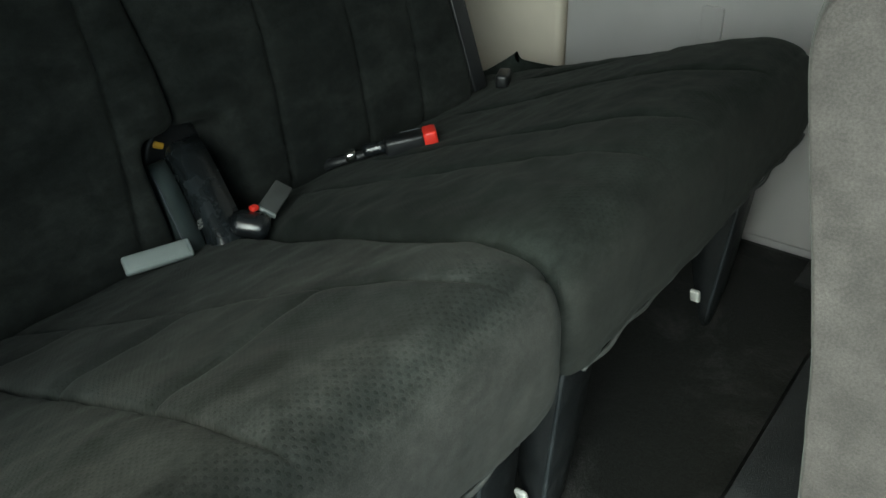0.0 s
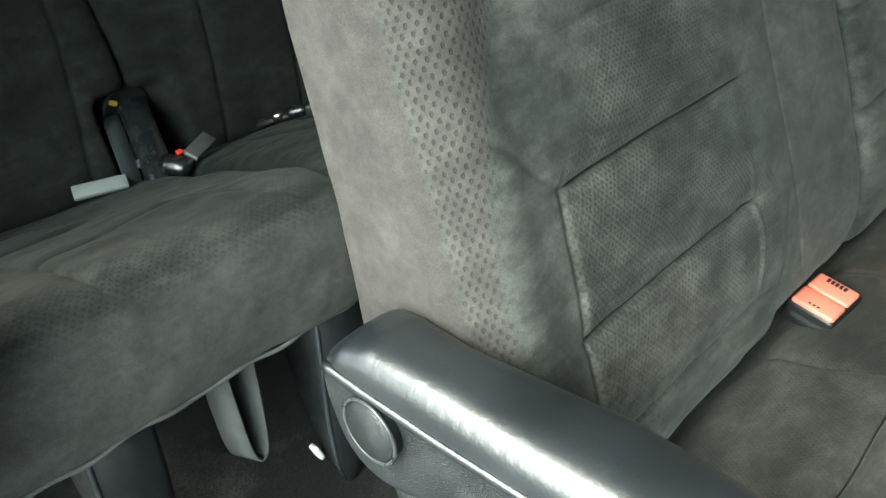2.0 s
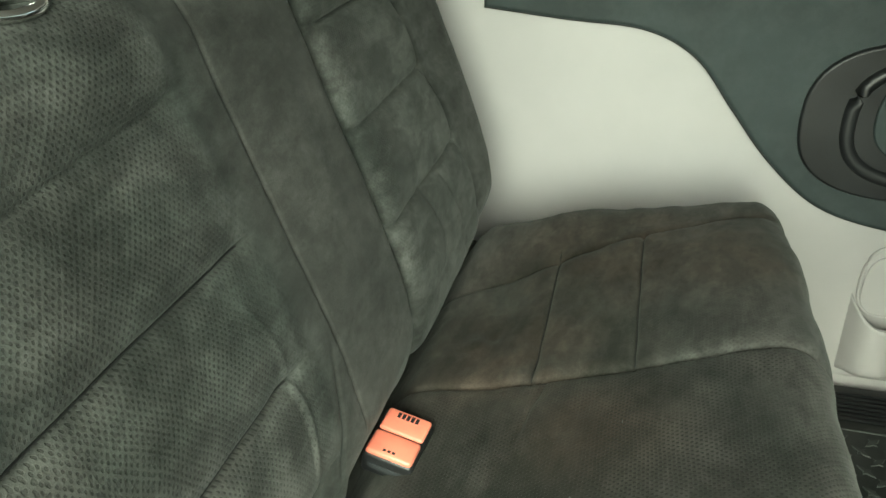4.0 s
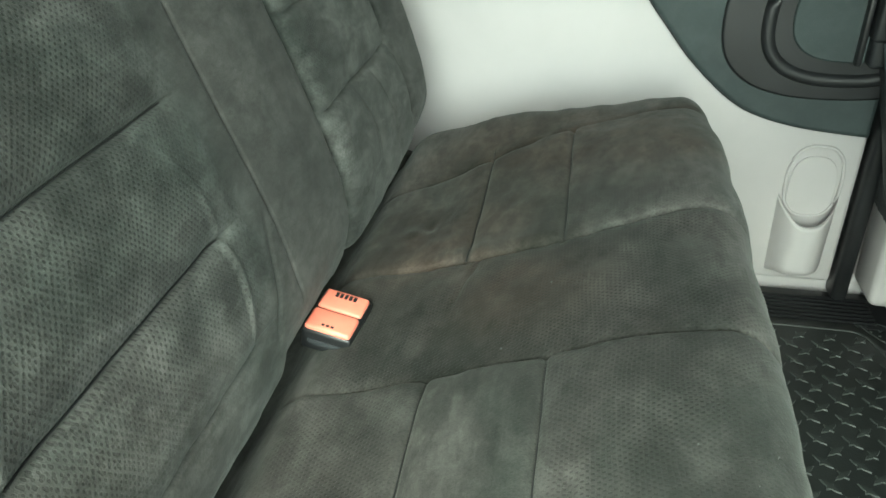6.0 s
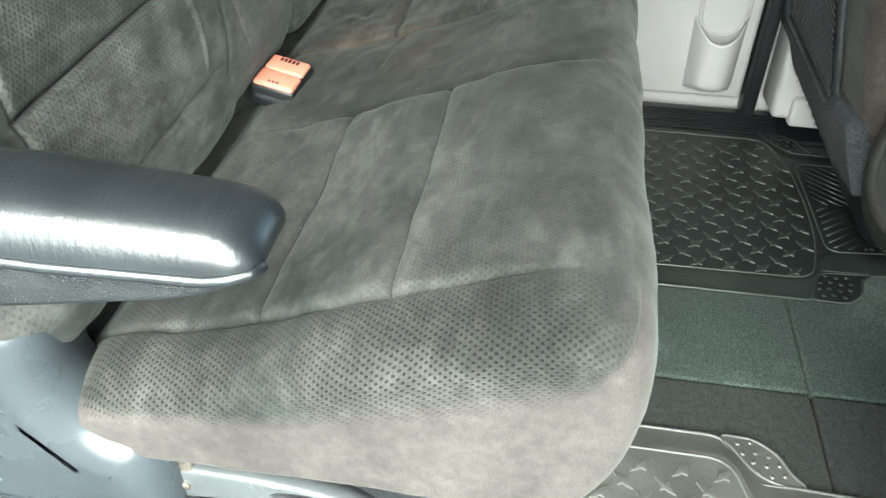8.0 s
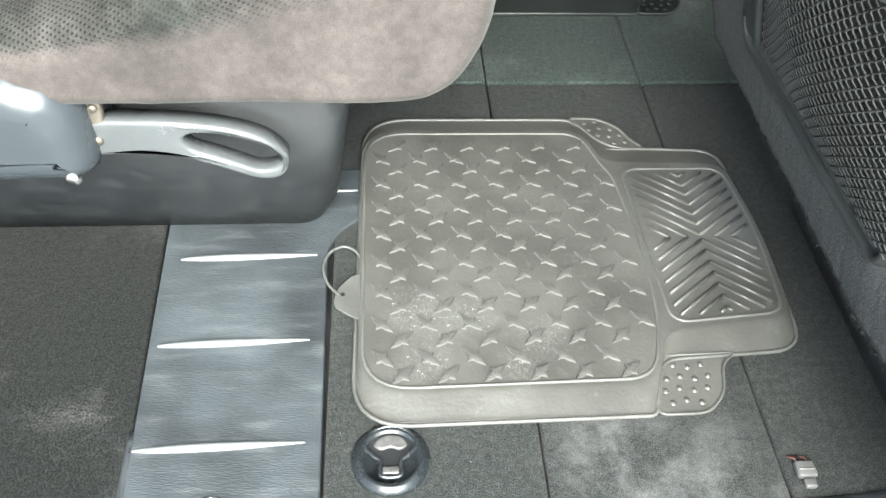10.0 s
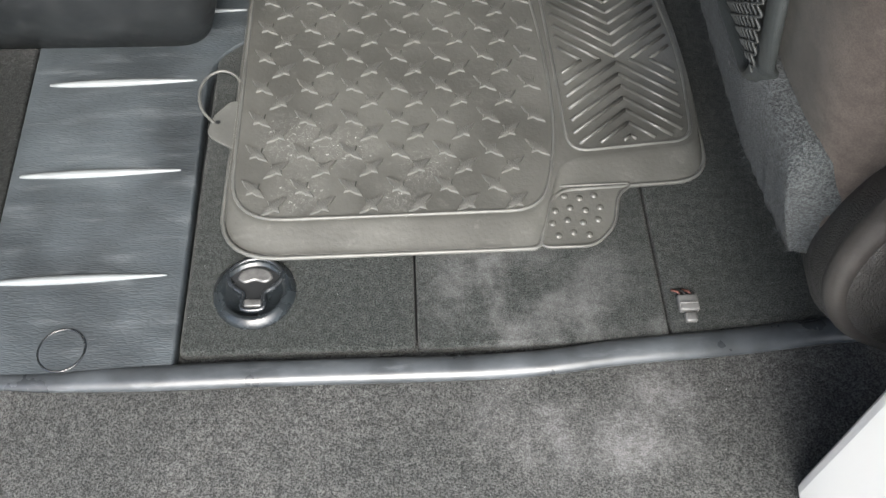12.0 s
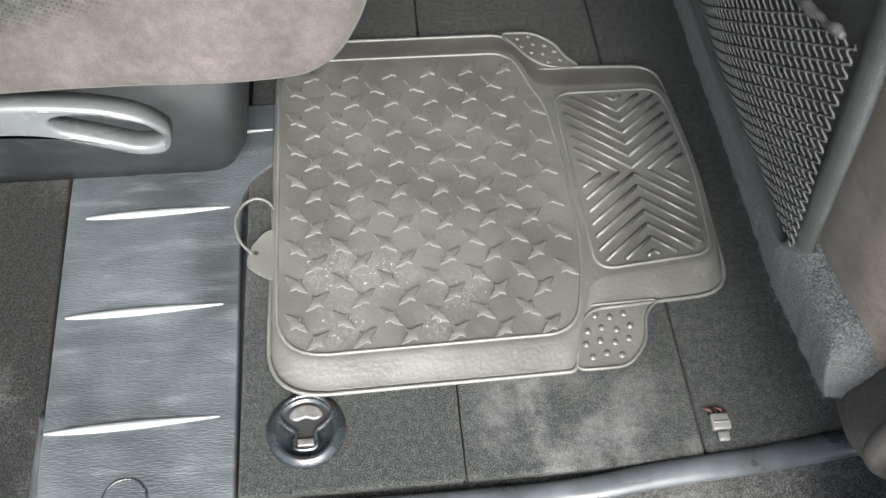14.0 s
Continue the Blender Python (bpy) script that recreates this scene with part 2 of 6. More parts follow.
# The far cushion's shadow, as a deeper tone of the same cloth.
M_SUEDE_REAR_FAR = suede("far_velour_shaded", (0.008, 0.0105, 0.0095), (0.017, 0.0205, 0.0185), (0.032, 0.036, 0.033), (0.034, 0.036, 0.033), sheen=0.04)
# Rear backrests: darkest copy, for the shade they stand in.
M_SUEDE_REAR_BACK = suede("rear_back_velour_shaded", (0.007, 0.0085, 0.008), (0.016, 0.018, 0.0165), (0.030, 0.031, 0.029), sheen=0.04)
M_TRIM = leather_grain("worn_grey_trim", (0.032, 0.036, 0.036), 0.42, 600.0, 0.0002, 0.25)
M_SUEDE_BROWN = suede("brown_grey_velour", (0.042, 0.034, 0.029), (0.058, 0.048, 0.042), (0.072, 0.060, 0.053), streak=0.09)
M_CARPET = carpet("dark_carpet", (0.013, 0.014, 0.013), (0.050, 0.050, 0.048), 0.5, 560.0)
# Floor carpet darkened for the shadow behind the bench and under the seats.
M_CARPET_REAR = carpet("rear_carpet_shaded", (0.010, 0.011, 0.0105), (0.062, 0.062, 0.061), 0.65, 480.0, strong=1.4)
M_CARPET_DUST = carpet("dusty_carpet", (0.044, 0.045, 0.044), (0.08, 0.08, 0.078), 0.5, 640.0, strong=1.25, spots=DUST)
M_CARPET_PANEL = carpet("panel_carpet", (0.025, 0.0275, 0.0265), (0.042, 0.044, 0.043), 0.4, 760.0, strong=1.5, spots=NEAR_DUST + DUST[3:])
# Panel carpet again for the far lids, with the light's green cast mixed in.
M_CARPET_LID = carpet("lid_carpet", (0.036, 0.047, 0.043), (0.105, 0.125, 0.115), 0.5, 460.0, 0.0012, 1.1)
M_FELT = carpet("blue_grey_felt", (0.046, 0.050, 0.051), (0.068, 0.070, 0.071), 0.4, 600.0, 0.0016, 0.9)
M_VINYL = leather_grain("black_vinyl", (0.010, 0.012, 0.014), 0.24, 700.0, 0.00006, 0.06)
M_ARM = plain("armrest_vinyl", (0.0095, 0.012, 0.0145), 0.33, 0.3, 14.0, 240.0, 0.0002, scuff=0.08, crease=0.0005)
for kind_, value in (("Specular IOR Level", 0.8), ("Coat Weight", 0.5), ("Coat Roughness", 0.27)):
    for m_ in (M_VINYL, M_ARM):
        m_.node_tree.nodes["Principled BSDF"].inputs[kind_].default_value = value
M_BLACK = plain("black_plastic", (0.012, 0.013, 0.014), 0.42, 0.25, 12.0, 500.0, 0.0002)
M_PANEL = leather_grain("grained_back_panel", (0.023, 0.024, 0.023), 0.45, 650.0, 0.0002, 0.15)
M_DRUM = leather_grain("brown_grained_plastic", (0.028, 0.026, 0.0245), 0.40, 420.0, 0.0004, 0.2)
M_DARK = leather_grain("charcoal_plastic", (0.012, 0.014, 0.0155), 0.45, 600.0, 0.0002, 0.2)
M_STRIP = leather_grain("blue_grey_moulding", (0.037, 0.044, 0.049), 0.46, 300.0, 0.00016, 0.45, (0.35, 1.5, 1), vary=0.45)
M_RIDGE = plain("worn_ridge", (0.17, 0.185, 0.19), 0.40, 0.12, 30.0, 300.0, 0.0001)
M_RUBBER = plain("grey_rubber", (0.064, 0.064, 0.059), 0.35, 0.22, 11.0, 260.0, 0.00035, scuff=0.25, wet=WET, pits=0.5)
M_STUD = plain("worn_rubber_stud", (0.074, 0.074, 0.069), 0.38, 0.25, 40.0, 700.0, 0.0007, scuff=0.3, wet=WET)
M_RUBBER_RIM = plain("worn_rubber_edge", (0.080, 0.081, 0.076), 0.42, 0.2, 20.0, 260.0, 0.0003, scuff=0.35, pits=0.4)
# The near mat's rubber, darkened to carry the shade by the far door.
M_RUBBER_FAR_EDGE = plain("shaded_rubber_edge", (0.034, 0.040, 0.037), 0.38, 0.2, 9.0, 260.0, 0.0003)
M_RUBBER_FAR = plain("shaded_rubber", (0.015, 0.018, 0.017), 0.40, 0.2, 9.0, 260.0, 0.0003)
M_WHITE = plain("white_trim", (0.438, 0.422, 0.420), 0.55, 0.05, 5.0, 600.0, 0.0001)
M_HEADLINER = plain("grey_headliner", (0.50, 0.48, 0.45), 0.9, 0.06, 5.0, 600.0, 0.0001)
M_BEIGE = plain("beige_trim", (0.64, 0.57, 0.48), 0.6, 0.06, 5.0, 600.0, 0.0001)
M_TEAL = leather_grain("dark_green_vinyl", (0.030, 0.042, 0.042), 0.6, 500.0, 0.0002, 0.1)
M_JAMB = leather_grain("dark_teal_plastic", (0.013, 0.019, 0.020), 0.48, 500.0, 0.0002, 0.15)
M_CHROME = plain("bright_metal", (0.75, 0.75, 0.73), 0.18, 0.08, 20.0, 300.0, 0.0, 1.0)
M_ORANGE = plain("orange_button", (0.85, 0.24, 0.165), 0.40, 0.10, 30.0, 300.0, 0.0001, scuff=0.2)
M_WIRE = plain("faded_wire", (0.12, 0.05, 0.04), 0.5)
M_RED = plain("red_button", (0.70, 0.035, 0.025), 0.38, 0.10, 30.0, 300.0, 0.0001)
M_YELLOW = plain("yellow_tab", (0.75, 0.42, 0.05), 0.5, 0.15, 30.0)
M_PLATE = plain("pale_grey_plastic", (0.24, 0.27, 0.265), 0.5, 0.1, 20.0)
M_WORN = plain("worn_bright_plastic", (0.13, 0.13, 0.128), 0.30, 0.45, 60.0, 300.0, 0.0003, 0.5)
M_SILVER = plain("silver_grey_lever", (0.036, 0.040, 0.043), 0.24, 0.12, 20.0, 500.0, 0.0001, 0.0, 0.6, 0.15)
M_LEVER = plain("grey_lever_plastic", (0.074, 0.080, 0.083), 0.24, 0.10, 20.0, 500.0, 0.00008, scuff=0.1)
M_BELT = plain("grey_webbing", (0.058, 0.062, 0.060), 0.7, 0.2, 60.0, 900.0, 0.0004)
M_LATCH = plain("worn_black_plastic", (0.013, 0.016, 0.018), 0.26, 0.25, 40.0, 400.0, 0.0001, scuff=0.2)
M_PLUG = plain("grey_plug_plastic", (0.10, 0.10, 0.098), 0.45, 0.15, 40.0)
M_CLIP = plain("white_clip", (0.82, 0.82, 0.78), 0.4, 0.05)
M_PAINT = plain("white_body_paint", (0.80, 0.79, 0.76), 0.22, 0.03, 3.0, 300.0, 0.0)
M_OPAQUE_PANE = plain("opaque_dark_pane", (0.02, 0.022, 0.02), 0.05, 0.05)
M_NET = plain("grey_netting", (0.033, 0.035, 0.034), 0.7, 0.2, 40.0)
M_ASPHALT = plain("asphalt", (0.16, 0.16, 0.155), 0.9, 0.25, 2.0, 120.0, 0.002)


# ---- building helpers ----
def mesh_of(name, verts, faces, mat, smooth=True):
    me = bpy.data.meshes.new(name)
    me.from_pydata(verts, [], faces)
    me.materials.append(mat)
    if smooth:
        me.polygons.foreach_set("use_smooth", [True] * len(me.polygons))
    me.update()
    return me


def part(name, data, mat, parent=None, label=""):
    """Links a bmesh or mesh as one object under its thing."""
    if isinstance(data, bmesh.types.BMesh):
        me = bpy.data.meshes.new(name)
        data.to_mesh(me)
        data.free()
        me.materials.append(mat)
    else:
        me = data
    ob = new(name, me)
    if parent is not None:
        ob.parent = parent
        ob.matrix_parent_inverse = parent.matrix_basis.inverted() if parent.parent is None else Matrix()
    if label:
        ob["label"] = label
    return ob


def thing(name, at, label, category, group="", kind=""):
    ob = new(name)
    ob.location = at
    ob.empty_display_size = 0.05
    return tagged(ob, label, category, group, kind)


def solid(name, data, mat, label, category="", group="", kind=""):
    return tagged(part(name, data, mat), label, category, group, kind)


def box(x0, x1, y0, y1, z0, z1, bevel=0.0, steps=2):
    bm = bmesh.new()
    bmesh.ops.create_cube(bm, size=1, matrix=Matrix.Translation(((x0 + x1) / 2, (y0 + y1) / 2, (z0 + z1) / 2))
                          @ Matrix.Diagonal((x1 - x0, y1 - y0, z1 - z0, 1)))
    if bevel:
        bmesh.ops.bevel(bm, geom=bm.edges[:], offset=bevel, segments=steps, profile=0.5, affect="EDGES")
        for f in bm.faces:
            f.smooth = True
    return bm


def moved(bm, m):
    bmesh.ops.transform(bm, matrix=m, verts=bm.verts)
    return bm


def joined(*bms):
    out = bms[0]
    for b in bms[1:]:
        me = bpy.data.meshes.new("tmp")
        b.to_mesh(me)
        b.free()
        out.from_mesh(me)
        bpy.data.meshes.remove(me)
    return out


def smooth_loop(points, n, closed=True):
    """Catmull-Rom through the points, resampled evenly."""
    p = np.array(points, float)
    k = len(p)
    dense = []
    spans = k if closed else k - 1
    for i in range(spans):
        if closed:
            a, b, c, d = p[i - 1], p[i], p[(i + 1) % k], p[(i + 2) % k]
        else:
            a, b, c, d = p[max(i - 1, 0)], p[i], p[i + 1], p[min(i + 2, k - 1)]
        for t in np.linspace(0, 1, 24, endpoint=False):
            dense.append(0.5 * (2 * b + (c - a) * t + (2 * a - 5 * b + 4 * c - d) * t * t + (3 * b - a - 3 * c + d) * t ** 3))
    dense.append(p[0] if closed else p[-1])
    dense = np.array(dense)
    s = np.concatenate([[0], np.cumsum(np.linalg.norm(np.diff(dense, axis=0), axis=1))])
    want = np.linspace(0, s[-1], n, endpoint=not closed)
    return np.stack([np.interp(want, s, dense[:, i]) for i in range(p.shape[1])], 1), s[-1]


def rounded(points, radius, per=8):
    """A polygon with its corners rounded; radius may be one number or one a corner."""
    out, k = [], len(points)
    for i in range(k):
        r = radius[i] if isinstance(radius, (list, tuple)) else radius
        p, a, b = (Vector(points[j % k]) for j in (i, i - 1, i + 1))
        da, db = (a - p), (b - p)
        la, lb = da.length, db.length
        cut = min(r, la * 0.49, lb * 0.49)
        if cut < 1e-5:
            out.append(p)
            continue
        s, e = p + da / la * cut, p + db / lb * cut
        for t in np.linspace(0, 1, per):
            out.append((1 - t) ** 2 * s + 2 * t * (1 - t) * p + t * t * e)
    return out


def slab(outline, z0, z1, bevel=0.0, steps=2):
    """A flat outline made solid between two heights."""
    bm = bmesh.new()
    low = [bm.verts.new((p[0], p[1], z0)) for p in outline]
    top = [bm.verts.new((p[0], p[1], z1)) for p in outline]
    n = len(low)
    bm.faces.new(low[::-1])
    cap = bm.faces.new(top)
    for i in range(n):
        bm.faces.new((low[i], low[(i + 1) % n], top[(i + 1) % n], top[i]))
    bmesh.ops.recalc_face_normals(bm, faces=bm.faces[:])
    if bevel:
        bmesh.ops.bevel(bm, geom=list(cap.edges), offset=bevel, segments=steps, profile=0.5, affect="EDGES")
    for f in bm.faces:
        f.smooth = len(f.verts) == 4
    return bm


def tube(points, radius, sides=8, closed=False, squash=1.0):
    """A round bar along a line of points."""
    pts = [Vector(p) for p in points]
    n = len(pts)
    verts, faces, up = [], [], Vector((0, 0, 1))
    for i, p in enumerate(pts):
        a = pts[i - 1] if closed or i else pts[0]
        b = pts[(i + 1) % n] if closed or i < n - 1 else pts[-1]
        d = (b - a).normalized()
        ref = up if abs(d.dot(up)) < 0.95 else Vector((1, 0, 0))
        side = d.cross(ref).normalized()
        lift = side.cross(d)
        r = radius[i] if isinstance(radius, (list, tuple)) else radius
        for k in range(sides):
            ang = 2 * math.pi * k / sides
            verts.append(p + side * math.cos(ang) * r + lift * math.sin(ang) * r * squash)
    for i in range(n if closed else n - 1):
        for k in range(sides):
            j, l = (i + 1) % n, (k + 1) % sides
            faces.append((i * sides + k, i * sides + l, j * sides + l, j * sides + k))
    if not closed:
        faces += [tuple(range(sides))[::-1], tuple((n - 1) * sides + k for k in range(sides))]
    bm = bmesh.new()
    vs = [bm.verts.new(v) for v in verts]
    for f in faces:
        try:
            bm.faces.new([vs[k] for k in f])
        except ValueError:
            pass
    bmesh.ops.recalc_face_normals(bm, faces=bm.faces[:])
    for f in bm.faces:
        f.smooth = True
    return bm


def lathe(profile, centre, axis="Y", n=32):
    """A turned shape: profile is (radius, height along the axis)."""
    bm = bmesh.new()
    rings = []
    for r, h in profile:
        ring = []
        for k in range(n):
            a = 2 * math.pi * k / n
            c, s = r * math.cos(a), r * math.sin(a)
            v = {"X": (h, c, s), "Y": (c, h, s), "Z": (c, s, h)}[axis]
            ring.append(bm.verts.new(Vector(centre) + Vector(v)))
        rings.append(ring)
    for a, b in zip(rings, rings[1:]):
        for k in range(n):
            bm.faces.new((a[k], a[(k + 1) % n], b[(k + 1) % n], b[k]))
    bm.faces.new(rings[0]), bm.faces.new(rings[-1])
    bmesh.ops.remove_doubles(bm, verts=bm.verts[:], dist=1e-6)
    bmesh.ops.recalc_face_normals(bm, faces=bm.faces[:])
    for f in bm.faces:
        f.smooth = len(f.verts) < 5
    return bm


def value_noise(x, y, seed):
    """Smooth random hills over a plane, 0 to 1."""
    xi, yi = np.floor(x), np.floor(y)
    fx, fy = x - xi, y - yi
    fx, fy = fx * fx * (3 - 2 * fx), fy * fy * (3 - 2 * fy)

    def at(i, j):
        h = np.sin(i * 127.1 + j * 311.7 + seed * 74.7) * 43758.5453
        return h - np.floor(h)
    return (at(xi, yi) * (1 - fx) + at(xi + 1, yi) * fx) * (1 - fy) + (at(xi, yi + 1) * (1 - fx) + at(xi + 1, yi + 1) * fx) * fy


def groove(d, width):
    return np.exp(-(d / width) ** 2)


def inside(v, lo, hi, soft):
    return 1 / (1 + np.exp(-(v - lo) / soft)) / (1 + np.exp((v - hi) / soft))


def stuffed(name, profile, y0, y1, r0, r1, ny, ns, push, bands, mat=None, parent=None, label="", squeeze=0.62, warp=None, rear=1.0, level=False):
    """An upholstered roll: a closed x-z profile run along y with rounded ends. push(x, y, z, nx, nz) raises the
    cloth along its normal; bands(x, y, z, nx, nz) gives the coarse net, the smooth plush and the fine knit; warp moves
    the finished surface; rear below 1 keeps the edges at the back of each end sharper; level measures the weave along the surface."""
    loop, length = smooth_loop(profile, ns)
    tang = np.roll(loop, -1, 0) - np.roll(loop, 1, 0)
    tang /= np.linalg.norm(tang, axis=1)[:, None]
    nrm = np.stack([tang[:, 1], -tang[:, 0]], 1)
    area = np.sum(loop[:, 0] * np.roll(loop[:, 1], -1) - np.roll(loop[:, 0], -1) * loop[:, 1])
    if area < 0:
        nrm = -nrm
    soft = nrm.copy()
    for _ in range(int(ns * 0.06)):
        soft = (np.roll(soft, 1, 0) + soft * 2 + np.roll(soft, -1, 0)) / 4
    soft /= np.linalg.norm(soft, axis=1)[:, None]
    e0, e1 = r0 * squeeze, r1 * squeeze
    keen = 1 - (1 - rear) * np.clip(-nrm[:, 0] * 1.6, 0, 1)
    for _ in range(int(ns * 0.5)):
        keen = (np.roll(keen, 1) + keen * 2 + np.roll(keen, -1)) / 4
    soft *= keen[:, None]
    arcs = np.linspace(math.pi / 2, 0, 14, endpoint=False)
    rows = [(y0 + r0 * (1 - math.sin(a)), e0 * (1 - math.cos(a)), -math.sin(a), -r0 * (a - math.sin(a))) for a in arcs]
    rows += [(y, 0.0, 0.0, 0.0) for y in np.linspace(y0 + r0, y1 - r1, ny)]
    rows += [(y1 - r1 * (1 - math.sin(a)), e1 * (1 - math.cos(a)), math.sin(a), r1 * (a - math.sin(a))) for a in arcs[::-1]]
    verts, cloth, soft_side, fine_knit = [], [], [], []
    arc_len = np.arange(ns) * length / ns

    def ring(y, pts, ny_, uoff, raise_):
        x, z = pts[:, 0], pts[:, 1]
        yy = np.full(ns, y)
        c = math.sqrt(max(0.0, 1 - ny_ * ny_))
        d = push(x, yy, z, nrm[:, 0] * c, nrm[:, 1] * c) if raise_ else np.zeros(ns)
        where = np.stack([x + nrm[:, 0] * c * d, yy + ny_ * d, z + nrm[:, 1] * c * d], 1)
        verts.append(where if warp is None else where + warp(x, yy, z))
        tone = bands(x, yy, z, nrm[:, 0] * c, nrm[:, 1] * c)
        holes, plush, knit = tone if tone.ndim == 2 else (tone, np.zeros(ns), np.zeros(ns))
        cloth.append(np.stack([np.full(ns, y + uoff), arc_len, np.clip(holes, 0, 1)], 1))
        soft_side.append(np.clip(plush, 0, 1))
        fine_knit.append(np.clip(knit, 0, 1))
    ring(y0, loop - soft * (e0 + 0.004), -1, -0.1, False)
    for y, inset, s, bend in rows:
        ring(y, loop - soft * inset, s, bend, True)
    ring(y1, loop - soft * (e1 + 0.004), 1, 0.1, False)
    verts[0][:, 1], verts[-1][:, 1] = verts[1][:, 1].mean(), verts[-2][:, 1].mean()
    if level:
        walked = np.cumsum([np.zeros(ns)] + [np.linalg.norm(b_ - a_, axis=1) for a_, b_ in zip(verts, verts[1:])], axis=0)
        for row_, far_, at_ in zip(cloth, walked - walked[len(walked) // 2], verts):
            row_[:, 0], row_[:, 1] = far_, at_[:, 0]
    v = np.concatenate(verts)
    c = np.concatenate(cloth)
    nr = len(verts)
    i, j = np.meshgrid(np.arange(nr - 1), np.arange(ns), indexing="ij")
    jn = (j + 1) % ns
    f = np.stack([i * ns + j, i * ns + jn, (i + 1) * ns + jn, (i + 1) * ns + j], -1).reshape(-1, 4)
    if area > 0:
        f = f[:, ::-1]
    faces = f.tolist()
    # close each end towards the spine of its outline
    far = np.linalg.norm(loop[:, None] - loop[None], axis=2)
    ia, ib = sorted(divmod(int(far.argmax()), ns))
    one, two = list(range(ia, ib + 1)), [k % ns for k in range(ib, ia + ns + 1)][::-1]
    partner = np.zeros(ns, int)
    for p, q in ((one, two), (two, one)):
        for k, idx in enumerate(p):
            partner[idx] = q[int(round(k * (len(q) - 1) / (len(p) - 1)))]
    extra = []
    for base, flip in ((0, False), ((nr - 1) * ns, True)):
        edge = v[base:base + ns]
        ids = [base + k for k in range(ns)]
        for pull in (0.5, 1.0):
            start = len(v) + sum(len(e) for e in extra)
            extra.append(edge + (edge[partner] - edge) * 0.5 * pull)
            nxt = [start + k for k in range(ns)]
            faces += [[ids[k], ids[(k + 1) % ns], nxt[(k + 1) % ns], nxt[k]] for k in range(ns)]
            ids = nxt
    v = np.concatenate([v] + extra)
    rest = v[len(c):]
    caps = bands(*rest.T, 0 * rest[:, 0], 0 * rest[:, 0])
    caps = np.clip(caps, 0, 1) if caps.ndim == 2 else np.zeros((3, len(rest)))
    plush, knit = [*soft_side, caps[1]], [*fine_knit, caps[2]]
    ends = [(0, 0.25), (0, 0.5), ((nr - 1) * ns, 0.25), ((nr - 1) * ns, 0.5)]
    for (base, pull), piece in zip(ends, extra):
        run = np.linalg.norm(piece - v[base:base + ns], axis=1) * (-1 if base == 0 else 1)
        side_v = piece[:, 0] if level else c[base:base + ns, 1]
        c = np.concatenate([c, np.stack([c[base:base + ns, 0] + run, side_v, np.zeros(ns)], 1)])
    me = mesh_of(name, v.tolist(), faces, mat or M_SUEDE)
    a = me.attributes.new("cloth", "FLOAT_VECTOR", "POINT")
    a.data.foreach_set("vector", c.astype(np.float32).ravel())
    a = me.attributes.new("plush", "FLOAT", "POINT")
    a.data.foreach_set("value", np.concatenate(plush).astype(np.float32))
    a = me.attributes.new("knit", "FLOAT", "POINT")
    a.data.foreach_set("value", np.concatenate(knit).astype(np.float32))
    bm = bmesh.new()
    bm.from_mesh(me)
    bmesh.ops.recalc_face_normals(bm, faces=bm.faces[:])
    bm.to_mesh(me)
    bm.free()
    return part(name, me, mat, parent, label)


def nothing(x, y, z, nx, nz):
    return np.zeros_like(x)


# ---- the shell of the van ----
FAR = 1.345          # inner face of the far side
ROOF = 1.22
solid("ground", box(-60, 60, -60, 60, -0.62, -0.42), M_ASPHALT, "grey asphalt ground outside the van", "ground", kind="structure")
solid("floor", box(-1.75, 2.6, -0.03, FAR + 0.05, -0.09, -0.014), M_BLACK, "dark floor pan under the carpet", "floor", kind="structure")

# carpet behind the plastic strip, running under the rear seats
rear_carpet = slab([(-1.7, -0.020), (0.262, -0.020), (0.243, 0.02), (0.222, 0.40), (0.222, FAR), (-1.7, FAR)], -0.03, 0.0, 0.002)
solid("rear_carpet", rear_carpet, M_CARPET_REAR, "dark grey loop carpet with dust and lint under the rear seats", "carpet", kind="structure")

# the carpeted lids between the seat rows
panels = thing("floor_panels", (0.7, 0.6, 0.0), "dark grey carpeted floor panels with narrow joints", "floor panel", kind="structure")
for ya, yb in ((0.006, 0.6395), (0.6425, 1.245)):
    for xa, xb in ((0.418, 0.621), (0.623, 0.8442), (0.8468, 1.16)):
        inner = rounded([(xa, ya), (xb, ya), (xb, yb), (xa, yb)], 0.006, 4)
        part("carpet_panel", slab(inner, -0.03, 0.0, 0.004, 3), M_CARPET_LID if ya > 0.5 else M_CARPET_PANEL, panels)
solid("front_carpet", box(1.165, 2.5, 0.0, FAR, -0.03, -0.001), M_CARPET, "dark carpet under the front seats", "carpet", kind="structure")

# blue-grey plastic strip with three raised ribs
strip = thing("scuff_strip", (0.33, 0.2, 0.0), "blue-grey grained plastic floor strip with worn raised ribs", "floor trim", kind="structure")
part("strip_body", slab(rounded([(0.245, -0.012), (0.416, -0.012), (0.411, 0.345), (0.462, 0.385), (0.50, 0.40), (0.50, 0.46), (0.224, 0.46)], [0.03, 0.004, 0.05, 0.03, 0.01, 0.004, 0.004], 6), -0.03, 0.003, 0.002), M_STRIP, strip)
